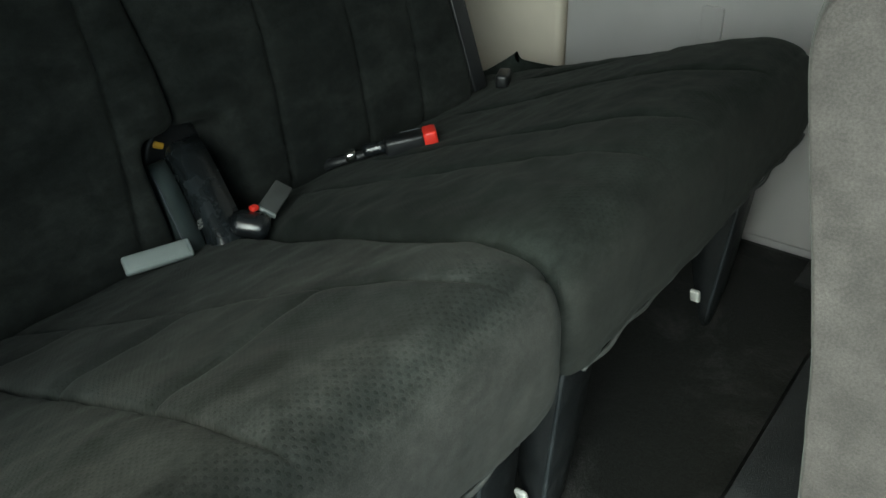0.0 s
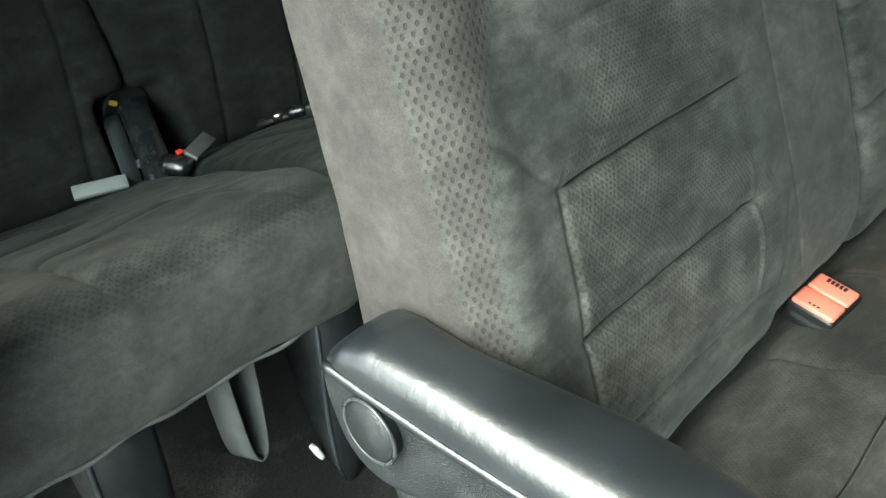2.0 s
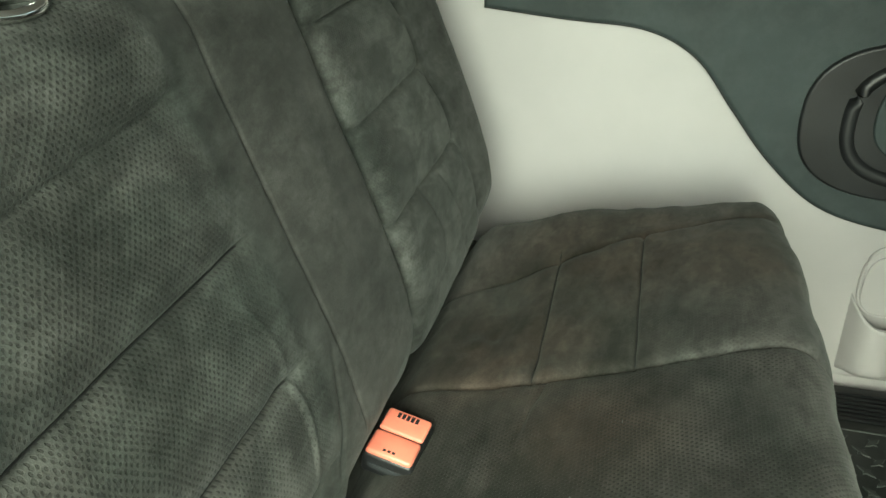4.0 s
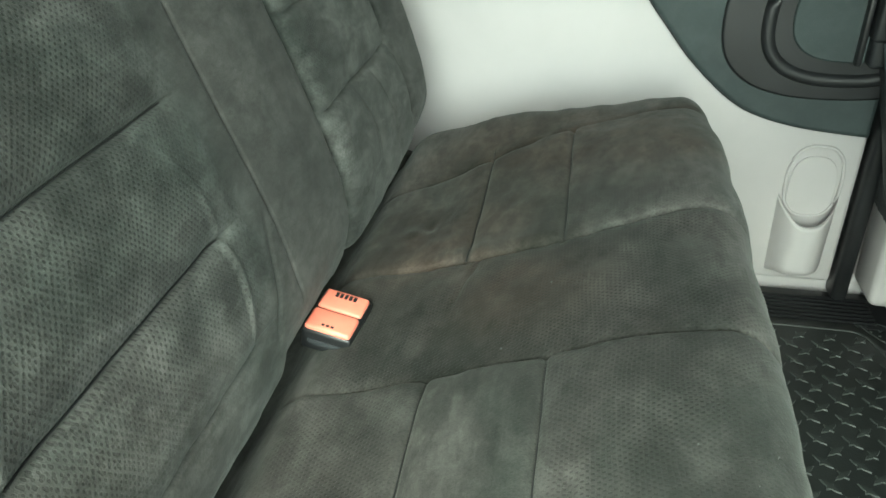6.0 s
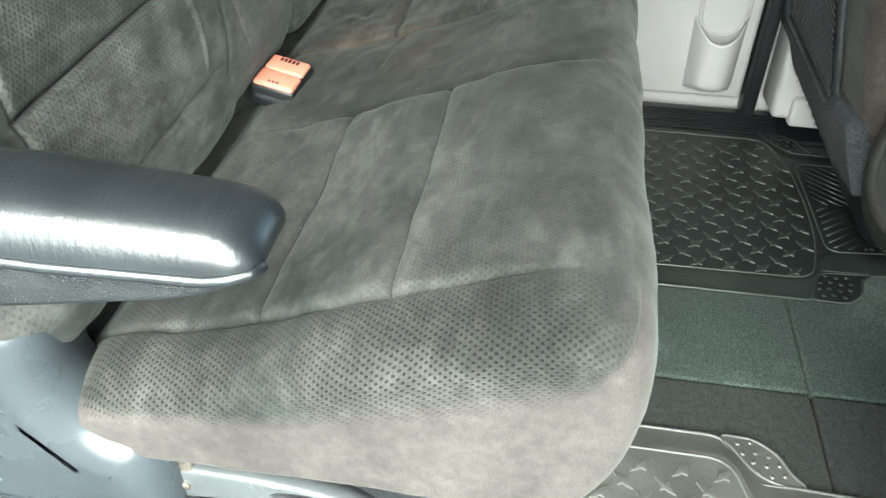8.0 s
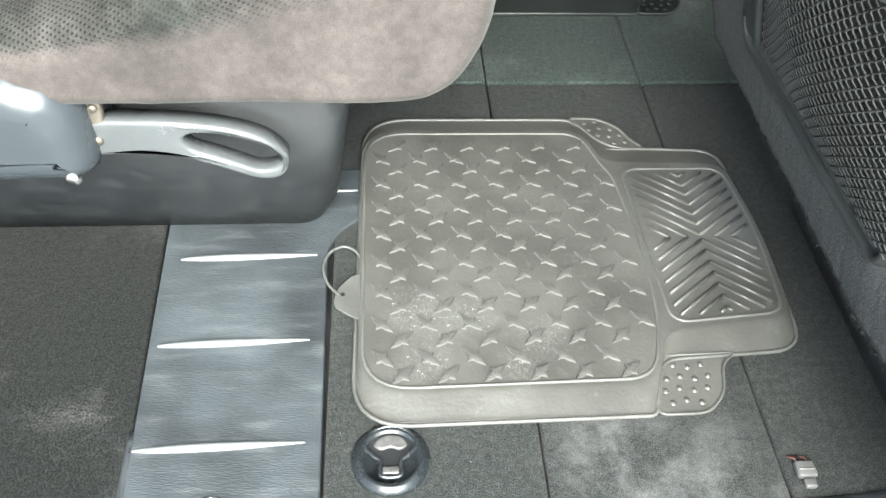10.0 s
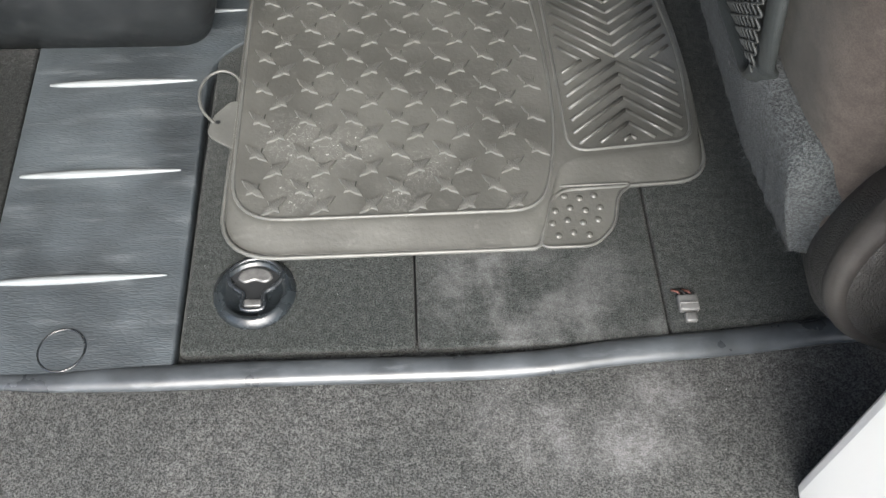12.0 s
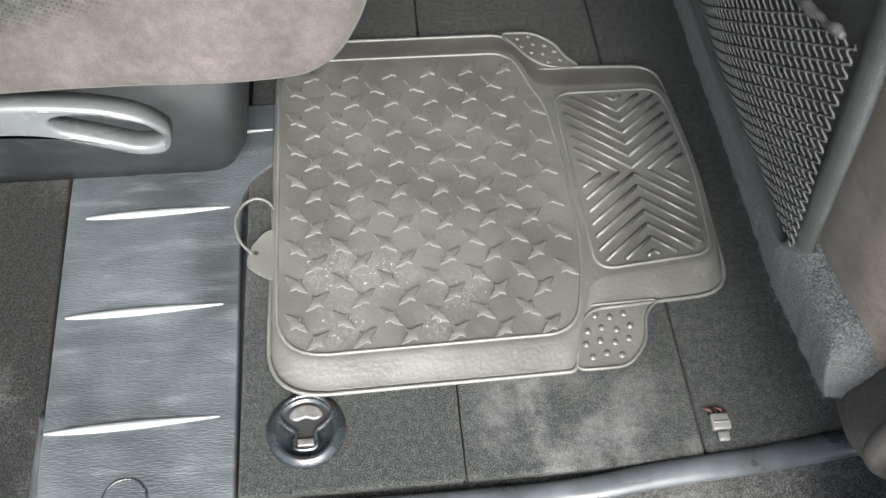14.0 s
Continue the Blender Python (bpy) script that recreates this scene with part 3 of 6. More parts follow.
for yy, xa, xb in ((0.417, 0.29, 0.444), (0.313, 0.250, 0.400), (0.196, 0.245, 0.398), (0.079, 0.243, 0.400)):
    pts = [(xa + (xb - xa) * t, yy + 0.004 * t, 0.0032) for t in np.linspace(0, 1, 24)]
    rad = [0.0006 + 0.0040 * math.sin(math.pi * (0.06 + 0.9 * t ** 0.8)) for t in np.linspace(0, 1, 24)]
    part("rib", tube(pts, rad, 8, squash=0.9), M_RIDGE, strip)
part("screw_cap", lathe([(0.0, 0.0), (0.0165, 0.0), (0.0185, 0.0012), (0.0195, 0.0)], (0.321, 0.012, 0.0028), "Z", 36), M_STRIP, strip)
ring = [(0.321 + 0.0195 * math.cos(a), 0.012 + 0.0195 * math.sin(a), 0.0035) for a in np.linspace(0, 2 * math.pi, 40, endpoint=False)]
part("cap_ring", tube(ring, 0.0011, 6, closed=True), M_VINYL, strip)

M_MOULD = plain("worn_moulding", (0.042, 0.047, 0.052), 0.30, 0.45, 16.0, 400.0, 0.0001, scuff=0.45)
# rounded moulding along the door sill
edge, _ = smooth_loop([(0.238, 0.10), (0.2415, 0.045), (0.246, 0.010), (0.262, -0.010), (0.30, -0.015), (0.36, -0.015), (0.5, -0.014), (0.70, -0.014), (0.80, -0.005), (0.90, 0.001), (1.0, 0.010), (1.15, 0.016)], 90, False)
sill = thing("sill_moulding", (0.5, -0.012, 0.0), "shiny blue-grey plastic moulding along the door sill", "sill", kind="structure")
part("moulding", tube([(x, y, 0.0) for x, y in edge], [0.003 + 0.0085 * min(1.0, k / 22) + 0.002 * max(0.0, (k - 50) / 40) for k in range(90)], 16, squash=0.6), M_MOULD, sill)

solid("sill_carpet", box(-0.35, 1.4, -0.21, 0.022, -0.05, -0.012, 0.004), M_CARPET_DUST, "worn grey carpet on the door step, dusted white", "carpet", kind="structure")
solid("sill_panel", box(-0.6, 1.6, -0.25, -0.205, -0.42, -0.02, 0.01), M_PAINT, "white painted body sill below the door", "sill", kind="structure")

# far sill with its tread grooves
tread = thing("sill_tread", (0.6, 1.3, 0.0), "black ribbed plastic sill tread beside the closed door", "sill", kind="structure")
part("tread_body", box(-0.2, 1.16, 1.25, FAR + 0.01, -0.03, 0.006, 0.003), M_BLACK, tread)
for k in range(7):
    part("tread_rib", box(-0.15, 0.9, 1.262 + k * 0.011, 1.267 + k * 0.011, 0.005, 0.0095, 0.001, 1), M_BLACK, tread)

# walls, roof and openings, mostly out of view; the openings set how much light enters
def frame_wall(name, x0, x1, z0, z1, y0, y1, ox0, ox1, oz0, oz1, mat, label):
    """A wall along x with one opening through it."""
    bm = joined(box(x0, ox0, y0, y1, z0, z1), box(ox1, x1, y0, y1, z0, z1), box(ox0, ox1, y0, y1, z0, oz0), box(ox0, ox1, y0, y1, oz1, z1))
    return solid(name, bm, mat, label, "wall", kind="structure")


frame_wall("wall_far_front", 0.9, 2.6, -0.06, ROOF, FAR + 0.03, FAR + 0.1, 1.15, 2.0, 0.62, 1.12, M_WHITE, "pale trim round the front side window")
frame_wall("wall_far_middle", -0.05, 0.9, -0.06, ROOF, FAR + 0.03, FAR + 0.1, 0.03, 0.82, 0.80, 1.12, M_WHITE, "pale closed sliding door with a window")
frame_wall("wall_far_rear", -1.7, -0.05, -0.06, ROOF, FAR + 0.03, FAR + 0.1, -1.0, -0.5, 0.95, 1.12, M_WHITE, "pale quarter wall with a side window")
frame_wall("wall_near_rear", -1.7, -0.42, -0.06, ROOF, -0.24, -0.12, -1.1, -0.8, 0.98, 1.12, M_WHITE, "pale quarter wall beside the rear bench")
frame_wall("wall_near_front", 1.16, 2.6, -0.06, ROOF, -0.24, -0.14, 1.22, 2.1, 0.02, 1.14, M_WHITE, "pale unseen front side wall, cut open to let light in")
solid("ceiling", joined(box(-1.8, 2.45, -0.24, FAR + 0.1, ROOF, ROOF + 0.08)), M_HEADLINER, "grey fabric headliner", "ceiling", kind="structure")
bm = joined(box(-1.8, -1.7, -0.24, FAR + 0.1, -0.06, 0.70), box(-1.8, -1.7, -0.24, FAR + 0.1, 1.12, ROOF),
            box(-1.8, -1.7, -0.24, -0.1, 0.70, 1.12), box(-1.8, -1.7, FAR - 0.05, FAR + 0.1, 0.70, 1.12))
solid("wall_rear", bm, M_HEADLINER, "tailgate wall with its window", "wall", kind="structure")
solid("wall_front", joined(box(2.5, 2.62, -0.24, FAR + 0.1, -0.06, 0.88), box(2.40, 2.62, -0.24, FAR + 0.1, ROOF - 0.05, ROOF + 0.06)), M_BLACK, "dark unseen front wall, raised to cut light from the windscreen", "wall", kind="structure")

# opaque panes added out of view to stop light through the windows
panes = thing("window_1", (-1.0, 0.6, 0.9), "opaque dark panes, out of view, that keep light out", "window", kind="structure")
part("pane", box(0.02, 0.83, FAR + 0.06, FAR + 0.066, 0.79, 1.13), M_OPAQUE_PANE, panes)
part("pane", box(-1.22, -0.18, FAR + 0.06, FAR + 0.066, 0.79, 1.13), M_OPAQUE_PANE, panes)
part("pane", box(-1.27, -0.58, -0.2, -0.194, 0.79, 1.13), M_OPAQUE_PANE, panes)
part("pane", box(-1.76, -1.754, -0.12, FAR - 0.03, 0.69, 1.13), M_OPAQUE_PANE, panes)

# lining of the far side: quarter panel, door lining, pillar
quarter = thing("quarter_lining", (-0.6, FAR, 0.3), "off-white moulded side panel beside the rear bench", "trim", kind="structure")
part("panel", box(-0.745, -0.06, FAR, FAR + 0.03, 0.015, 0.82, 0.008), M_WHITE, quarter)
part("rear_panel", box(-1.7, -0.752, FAR - 0.012, FAR + 0.03, 0.015, 0.82, 0.012), M_BEIGE, quarter, "beige moulded panel")
part("hook_plate", slab(rounded([(0, 0), (0.04, 0), (0.04, 0.06), (0, 0.06)], 0.008), 0, 0.006, 0.002), M_WHITE, quarter).matrix_basis = \
    Matrix.Translation((-0.47, FAR - 0.001, 0.375)) @ Matrix.Rotation(radians(90), 4, "X")

lining = thing("door_lining", (0.4, FAR, 0.04), "white door lining with dark green armrest panel and pocket", "door", kind="structure")
part("lining_panel", box(-0.052, 0.838, FAR, FAR + 0.03, 0.03, 0.79, 0.008), M_WHITE, lining)


def upright(outline, y0, y1, bevel=0.0, steps=2):
    """A flat x-z outline made solid between two depths."""
    bm = slab([(p[0], p[1]) for p in outline], 0, y1 - y0, bevel, steps)
    return moved(bm, Matrix.Translation((0, y1, 0)) @ Matrix.Rotation(radians(90), 4, "X"))


curve, _ = smooth_loop([(0.130, 0.612), (0.25, 0.600), (0.365, 0.590), (0.44, 0.553), (0.50, 0.480), (0.56, 0.408), (0.635, 0.345), (0.72, 0.317), (0.832, 0.305)], 60, False)
shape = [tuple(p) for p in curve] + [(0.832, 0.775), (0.130, 0.775)]
part("armrest_panel", upright(shape[::-1], FAR - 0.022, FAR + 0.002, 0.008, 3), M_TEAL, lining, "dark green vinyl armrest panel")
part("panel_seam", tube([(x, FAR - 0.013, z) for x, z in curve], 0.0016, 6), M_BLACK, lining)


def oval(cx, cz, rx, rz, n=48, power=2.6):
    out = []
    for k in range(n):
        a = 2 * math.pi * k / n
        c, s = math.cos(a), math.sin(a)
        out.append((cx + rx * math.copysign(abs(c) ** (2 / power), c), cz + rz * math.copysign(abs(s) ** (2 / power), s)))
    return out


part("handle_cup", upright(oval(0.755, 0.480, 0.165, 0.115), FAR - 0.030, FAR - 0.018, 0.004), M_BLACK, lining, "black plastic pull cup")
part("cup_rim", tube([(x, FAR - 0.030, z) for x, z in oval(0.765, 0.482, 0.112, 0.085)], 0.010, 10, closed=True), M_BLACK, lining)
part("cup_floor", upright(oval(0.770, 0.490, 0.085, 0.065), FAR - 0.036, FAR - 0.029, 0.003), M_TEAL, lining)
part("release_handle", box(0.790, 0.822, FAR - 0.062, FAR - 0.030, 0.425, 0.545, 0.008, 3), M_DARK, lining, "dark pull handle")
part("handle_bar", box(0.776, 0.784, FAR - 0.050, FAR - 0.030, 0.425, 0.545, 0.002), M_BLACK, lining)

# bottle pocket
bm = bmesh.new()
shells = []
for shift in (0.0, 0.006):
    grid = []
    for r in range(15):
        row = []
        for c in range(25):
            u, v_ = c / 24, r / 14
            x = 0.724 + 0.094 * u + 0.006 * (1 - v_) * (0.5 - u)
            top_z = 0.195 - 0.040 * math.sin(math.pi * u) ** 0.8
            z = 0.048 + (top_z - 0.048) * v_
            out = 0.046 * (1 - abs(2 * u - 1) ** 3.0) * min(1.0, (v_ / 0.18 + 0.02)) ** 0.5
            row.append(bm.verts.new((x, FAR + 0.001 - max(0.0, out - shift), z)))
        grid.append(row)
    shells.append(grid)
for grid in shells:
    for a, b in zip(grid, grid[1:]):
        for k in range(24):
            bm.faces.new((a[k], a[k + 1], b[k + 1], b[k])).smooth = True
for k in range(24):
    bm.faces.new((shells[0][-1][k], shells[0][-1][k + 1], shells[1][-1][k + 1], shells[1][-1][k]))
bmesh.ops.recalc_face_normals(bm, faces=bm.faces[:])
part("bottle_pocket", bm, M_WHITE, lining, "moulded white bottle pocket")
part("pocket_lip", tube([(x, FAR - 0.003, z) for x, z in oval(0.773, 0.219, 0.042, 0.062)], 0.0028, 8, closed=True), M_WHITE, lining)
part("pocket_hollow", upright(oval(0.772, 0.209, 0.036, 0.054), FAR - 0.003, FAR + 0.001, 0.001), M_WHITE, lining)

solid("door_seal", box(0.842, 0.868, FAR - 0.018, FAR + 0.03, 0.0, 1.0, 0.008), M_BLACK, "black rubber door seal", "seal", kind="structure")
pillar = thing("pillar_trim", (0.95, 1.3, 0.03), "off-white moulded pillar trim with a stepped foot", "trim", kind="structure")
part("pillar_face", moved(box(0, 0.20, 0, 0.10, 0, 1.1, 0.012, 3), Matrix.Translation((0.878, 1.262, 0.040)) @ Matrix.Rotation(radians(-4), 4, "X")), M_WHITE, pillar)
part("pillar_foot", moved(box(0.03, 0.24, -0.012, 0.09, 0, 0.055, 0.008, 3), Matrix.Translation((0.878, 1.262, 0.032))), M_WHITE, pillar)

# near front pillar: the pale edge beside the open door
near_pillar = thing("door_pillar", (0.95, -0.18, 0.0), "white painted pillar at the front of the door opening", "pillar", kind="structure")
bm = bmesh.new()
for z in (-0.008, 1.2):
    ex = 0.917 - 0.16 * z
    for dx, y in ((0, -0.12), (0.17, -0.12), (0.17, -0.25), (0.012, -0.25)):
        bm.verts.new((ex + dx, y, z))
bm.verts.ensure_lookup_table()
v = bm.verts
for q in ((0, 1, 2, 3), (7, 6, 5, 4), (0, 4, 5, 1), (1, 5, 6, 2), (2, 6, 7, 3), (3, 7, 4, 0)):
    bm.faces.new([v[k] for k in q])
bmesh.ops.recalc_face_normals(bm, faces=bm.faces[:])
bmesh.ops.bevel(bm, geom=bm.edges[:], offset=0.012, segments=3, profile=0.5, affect="EDGES")
part("pillar_skin", bm, M_PAINT, near_pillar)


# ---- second-row bench ----
def hills(x, y, z):
    return (value_noise(x * 11 + z * 7, y * 11, 3) - 0.5) * 0.007 + (value_noise(x * 38 + z * 29, y * 34, 5) - 0.5) * 0.0024 \
        + (value_noise(x * 90 + z * 80, y * 70, 7) - 0.5) * 0.0009


def seam(d, deep=0.0045, soft=0.012):
    return -deep * 1.25 * groove(d, 0.0022) - deep * 0.6 * groove(d, soft * 0.75)


def bench_top(x, y, z, nx, nz):
    up = inside(nz, 0.35, 9, 0.05)
    front = inside(x, 0.17, 0.57, 0.006)
    near_line, mid_line, far_line = 0.300, 0.785, 1.045 + 0.35 * (x - 0.39)
    left, right = inside(y, near_line, 0.596, 0.003), inside(y, mid_line, far_line, 0.003)
    h = front * (seam(y - 0.596) + seam(y - mid_line))
    h += (left + right) * (seam(x - 0.297) + seam(x - 0.394))
    h += inside(x, 0.17, 0.48, 0.02) * seam(y - near_line, 0.0045, 0.008) + front * seam(y - far_line, 0.004)
    h += inside(y, 0.70, 0.785, 0.008) * seam(x - 0.312 + 0.15 * (0.785 - y), 0.002, 0.010)
    h += (left + right) * 0.006 * (1 - ((x - 0.34) / 0.2) ** 2).clip(0, 1)
    h += 0.002 * inside(y, 0.24, 0.30, 0.006)
    wr = -0.0014 * groove(x - 0.44 + 0.35 * (y - 0.45) + 0.02 * np.sin(y * 31), 0.005) * inside(y, 0.34, 0.52, 0.02)
    wr += -0.0014 * groove(x - 0.43 + 0.1 * (y - 0.45) + 0.012 * np.sin(y * 43 + 1), 0.005) * inside(y, 0.31, 0.55, 0.02)
    wr += 0.003 * groove(x - 0.225, 0.010) * groove(y - 0.86, 0.014) - 0.003 * groove(x - 0.245, 0.008) * groove(y - 0.87, 0.012)
    side = inside(y, -9, 0.262, 0.004)
    low = -0.0035 * groove(z - rim_line(x), 0.0035) * inside(y, -9, 0.30, 0.004) * inside(x, 0.20, 0.565, 0.01)
    return up * (h + wr) + hills(x, y, z) * (1 - 0.5 * side) + low


def rim_line(x):
    """Height of the crease between the knit edge and the smooth side."""
    return np.interp(x, [0.20, 0.28, 0.36, 0.46, 0.52, 0.56], [0.322, 0.334, 0.352, 0.388, 0.414, 0.440])


def bench_bands(x, y, z, nx, nz):
    top = inside(nz, 0.2, 9, 0.1)
    rim = inside(z - rim_line(x), 0, 9, 0.002) * inside(y, -9, 0.297, 0.002) * inside(x, 0.16, 0.565, 0.006)
    mid = inside(y, 0.600, 0.782, 0.006) * inside(x, 0.2, 0.56, 0.01) * top
    panels_ = 0.8 * inside(y, 0.30, 0.596, 0.006) * inside(x, 0.40, 0.56, 0.02) * top + 0.55 * inside(y, 0.30, 0.596, 0.006) * inside(x, 0.18, 0.29, 0.01) * top
    far = 0.7 * inside(y, 0.79, 0.86, 0.02) * inside(x, 0.40, 0.55, 0.02) * top
    flank = inside(y, -9, 0.30, 0.003) * inside(z - rim_line(x), -9, 0, 0.0018)
    return np.stack([0 * x, np.minimum(1, flank), np.maximum(1.0 * rim, np.maximum(mid, np.maximum(panels_, far)))])


def bench_end(x, y, z):
    """Towards the far door the cushion rises at the back and falls at the front."""
    s = np.clip((y - 0.92) / 0.22, 0, 1)
    s = s * s * (3 - 2 * s)
    upper = np.clip((z - 0.27) / 0.09, 0, 1)
    dz = s * upper * np.interp(x, [0.10, 0.20, 0.28, 0.37, 0.45, 0.52, 0.56], [0.022, 0.026, 0.026, 0.010, -0.008, -0.022, -0.022])
    return np.stack([0 * x, 0 * x, dz], 1)


bench = thing("bench_seat", (0.33, 0.7, 0.0), "dark grey velour two-seat bench with worn, stained cushions", "car seat")
CUSHION = [(0.10, 0.286), (0.136, 0.290), (0.160, 0.316), (0.180, 0.334), (0.208, 0.343), (0.25, 0.352), (0.33, 0.380), (0.42, 0.416), (0.50, 0.446), (0.540, 0.449), (0.566, 0.422),
           (0.572, 0.375), (0.560, 0.315), (0.530, 0.274), (0.48, 0.262), (0.35, 0.262), (0.20, 0.262), (0.12, 0.275), (0.09, 0.30)]
stuffed("cushion", CUSHION, 0.236, 1.170, 0.055, 0.070, 460, 600, bench_top, bench_bands, parent=bench, squeeze=0.42, warp=bench_end, level=True, label="stained grey velour seat cushion with stitched panels")


def pleat_edge(z):
    """Where the pleats begin: straight below the upper seam, further in above it."""
    return 0.320 + 0.10 * (z - 0.5) + 0.045 * inside(z, 0.625, 9, 0.012)


def back_near(x, y, z, nx, nz):
    face = inside(nx, 0.3, 9, 0.05)
    upper = inside(z, 0.606, 9, 0.004)
    edge_y = pleat_edge(z)
    mid = inside(y - edge_y - 0.012 * upper, 0, 9, 0.004 + 0.014 * upper)
    low_end, high_end = inside(y, -9, 0.585, 0.006), inside(y, -9, 0.605, 0.006)
    h = mid * (seam(z - 0.503, 0.005) * low_end + seam(z - 0.603, 0.005) * high_end + seam(z - 0.695 - 0.08 * (y - 0.4), 0.0025) * high_end + seam(z - 0.415, 0.004) * low_end)
    h += seam(y - edge_y, 0.0018, 0.005) * inside(z, 0.40, 0.80, 0.01) * (1 - 0.96 * upper)
    h += seam(y - 0.652, 0.0015, 0.012) * inside(z, 0.40, 0.80, 0.01)
    h += seam(z - 0.603 - 0.50 * (edge_y - y) * inside(y - edge_y, -9, 0, 0.002), 0.0012, 0.004) * inside(y, 0.275, 0.335, 0.008)
    h += 0.0065 * mid * high_end * np.abs(np.sin((z - 0.503) * math.pi / 0.098))
    line = 0.545 + 0.024 * np.sin((0.59 - z) * 18)
    fold = inside(z, 0.43, 0.58, 0.015) * (0.45 + 0.55 * inside(z, -9, 0.503, 0.004))
    h += fold * (-0.0010 * groove(y - line, 0.004) + 0.0020 * groove(y - line - 0.006, 0.0030))
    h += -0.003 * groove(y - 0.625 - 0.5 * (z - 0.46), 0.004) * inside(z, 0.40, 0.47, 0.01)
    h += 0.005 * inside(y, 0.262, 0.30, 0.006)
    return face * h + hills(x, y, z) * 0.9


def back_near_bands(x, y, z, nx, nz):
    face = inside(nx, 0.25, 9, 0.06)
    lean = 0.0045 + 0.02 * (z - 0.6)
    start = 0.2330 + lean
    wide = inside(y - start, 0, 9, 0.0008) * inside(y - start - (0.022 + 1.5 * (z - 0.55).clip(0, 1) ** 2 + 0.06 * (z - 0.57).clip(0, 1)), -9, 0, 0.003)
    wide = wide * (0.55 + 0.45 * inside(z, 0.50, 9, 0.03))
    inner = inside(y - pleat_edge(z), 0.003, 0.040 + 0.10 * (z - 0.5), 0.007) * inside(z, 0.40, 0.604, 0.004)
    inner = np.maximum(inner, 0.65 * inside(y - pleat_edge(z), 0.003, 0.12, 0.022) * inside(z, 0.40, 0.78, 0.01))
    slim = 0.55 * inside(y + 0.05 * (z - 0.5), 0.585, 0.612, 0.003) * inside(z, 0.46, 0.79, 0.01)
    flank = np.minimum(1, inside(y - start, -9, 0, 0.001) + 0.8 * inside(y, -9, 0.29, 0.01) * (1 - face))
    plain_ = inside(y, 0.622, 9, 0.012)
    bolster = inside(y - start, 0.02, 9, 0.01) * inside(y - pleat_edge(z), -9, 0, 0.004)
    knit = 0.75 * face * inside(y - pleat_edge(z), 0, 9, 0.006) * inside(y, -9, 0.585, 0.006) * inside(z, 0.44, 0.84, 0.02)
    return np.stack([face * np.maximum(np.maximum(wide, 0.95 * inner), slim), np.maximum(np.maximum(flank, 0.8 * wide), np.maximum(0.55 * plain_, 0.15 * bolster)), knit])


BACK = [(0.150, 0.340), (0.172, 0.385), (0.168, 0.43), (0.148, 0.50), (0.113, 0.60), (0.078, 0.70), (0.064, 0.742), (0.046, 0.770), (0.020, 0.779), (-0.004, 0.771), (-0.018, 0.744),
        (-0.011, 0.70), (0.003, 0.64), (0.014, 0.57), (0.024, 0.50), (0.042, 0.42), (0.060, 0.36), (0.09, 0.33)]


def back_foot(x, y, z):
    """The near backrest tucks in towards the buckle at its foot."""
    s = np.clip((y - 0.70) / 0.12, 0, 1) * np.clip((0.44 - z) / 0.09, 0, 1)
    return np.stack([0 * x, -0.035 * s * s, 0 * x], 1)


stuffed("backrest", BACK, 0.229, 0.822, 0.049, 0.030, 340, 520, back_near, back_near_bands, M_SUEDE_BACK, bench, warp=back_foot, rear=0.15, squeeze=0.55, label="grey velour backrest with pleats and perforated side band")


def back_far(x, y, z, nx, nz):
    face = inside(nx, 0.3, 9, 0.05)
    far_edge = 1.085 + 0.25 * (0.5 - z)
    mid = inside(y, 0.83, 9, 0.004) * inside(y - far_edge, -9, 0, 0.004)
    h = mid * (seam(z - 0.500, 0.005) + seam(z - 0.600, 0.005) + seam(z - 0.70, 0.005))
    h += seam(y - far_edge, 0.005, 0.014) + 0.007 * mid * np.abs(np.sin((z - 0.500) * math.pi / 0.1))
    h += -0.003 * groove(y - 0.93 + 0.2 * (z - 0.5), 0.008) * inside(z, 0.40, 0.52, 0.02)
    h += -0.003 * groove(y - 0.99 + 0.3 * (z - 0.5), 0.006) * inside(z, 0.40, 0.50, 0.02)
    return face * h + hills(x, y + 3.0, z) * 1.0


def back_far_bands(x, y, z, nx, nz):
    return np.stack([0 * x, 0.5 * inside(y, 1.09, 9, 0.02), 0.3 * inside(nx, 0.1, 9, 0.1) * inside(y, 0.83, 1.06, 0.01)])


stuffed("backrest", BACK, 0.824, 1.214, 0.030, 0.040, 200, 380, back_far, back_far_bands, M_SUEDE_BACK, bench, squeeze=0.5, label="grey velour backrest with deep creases")


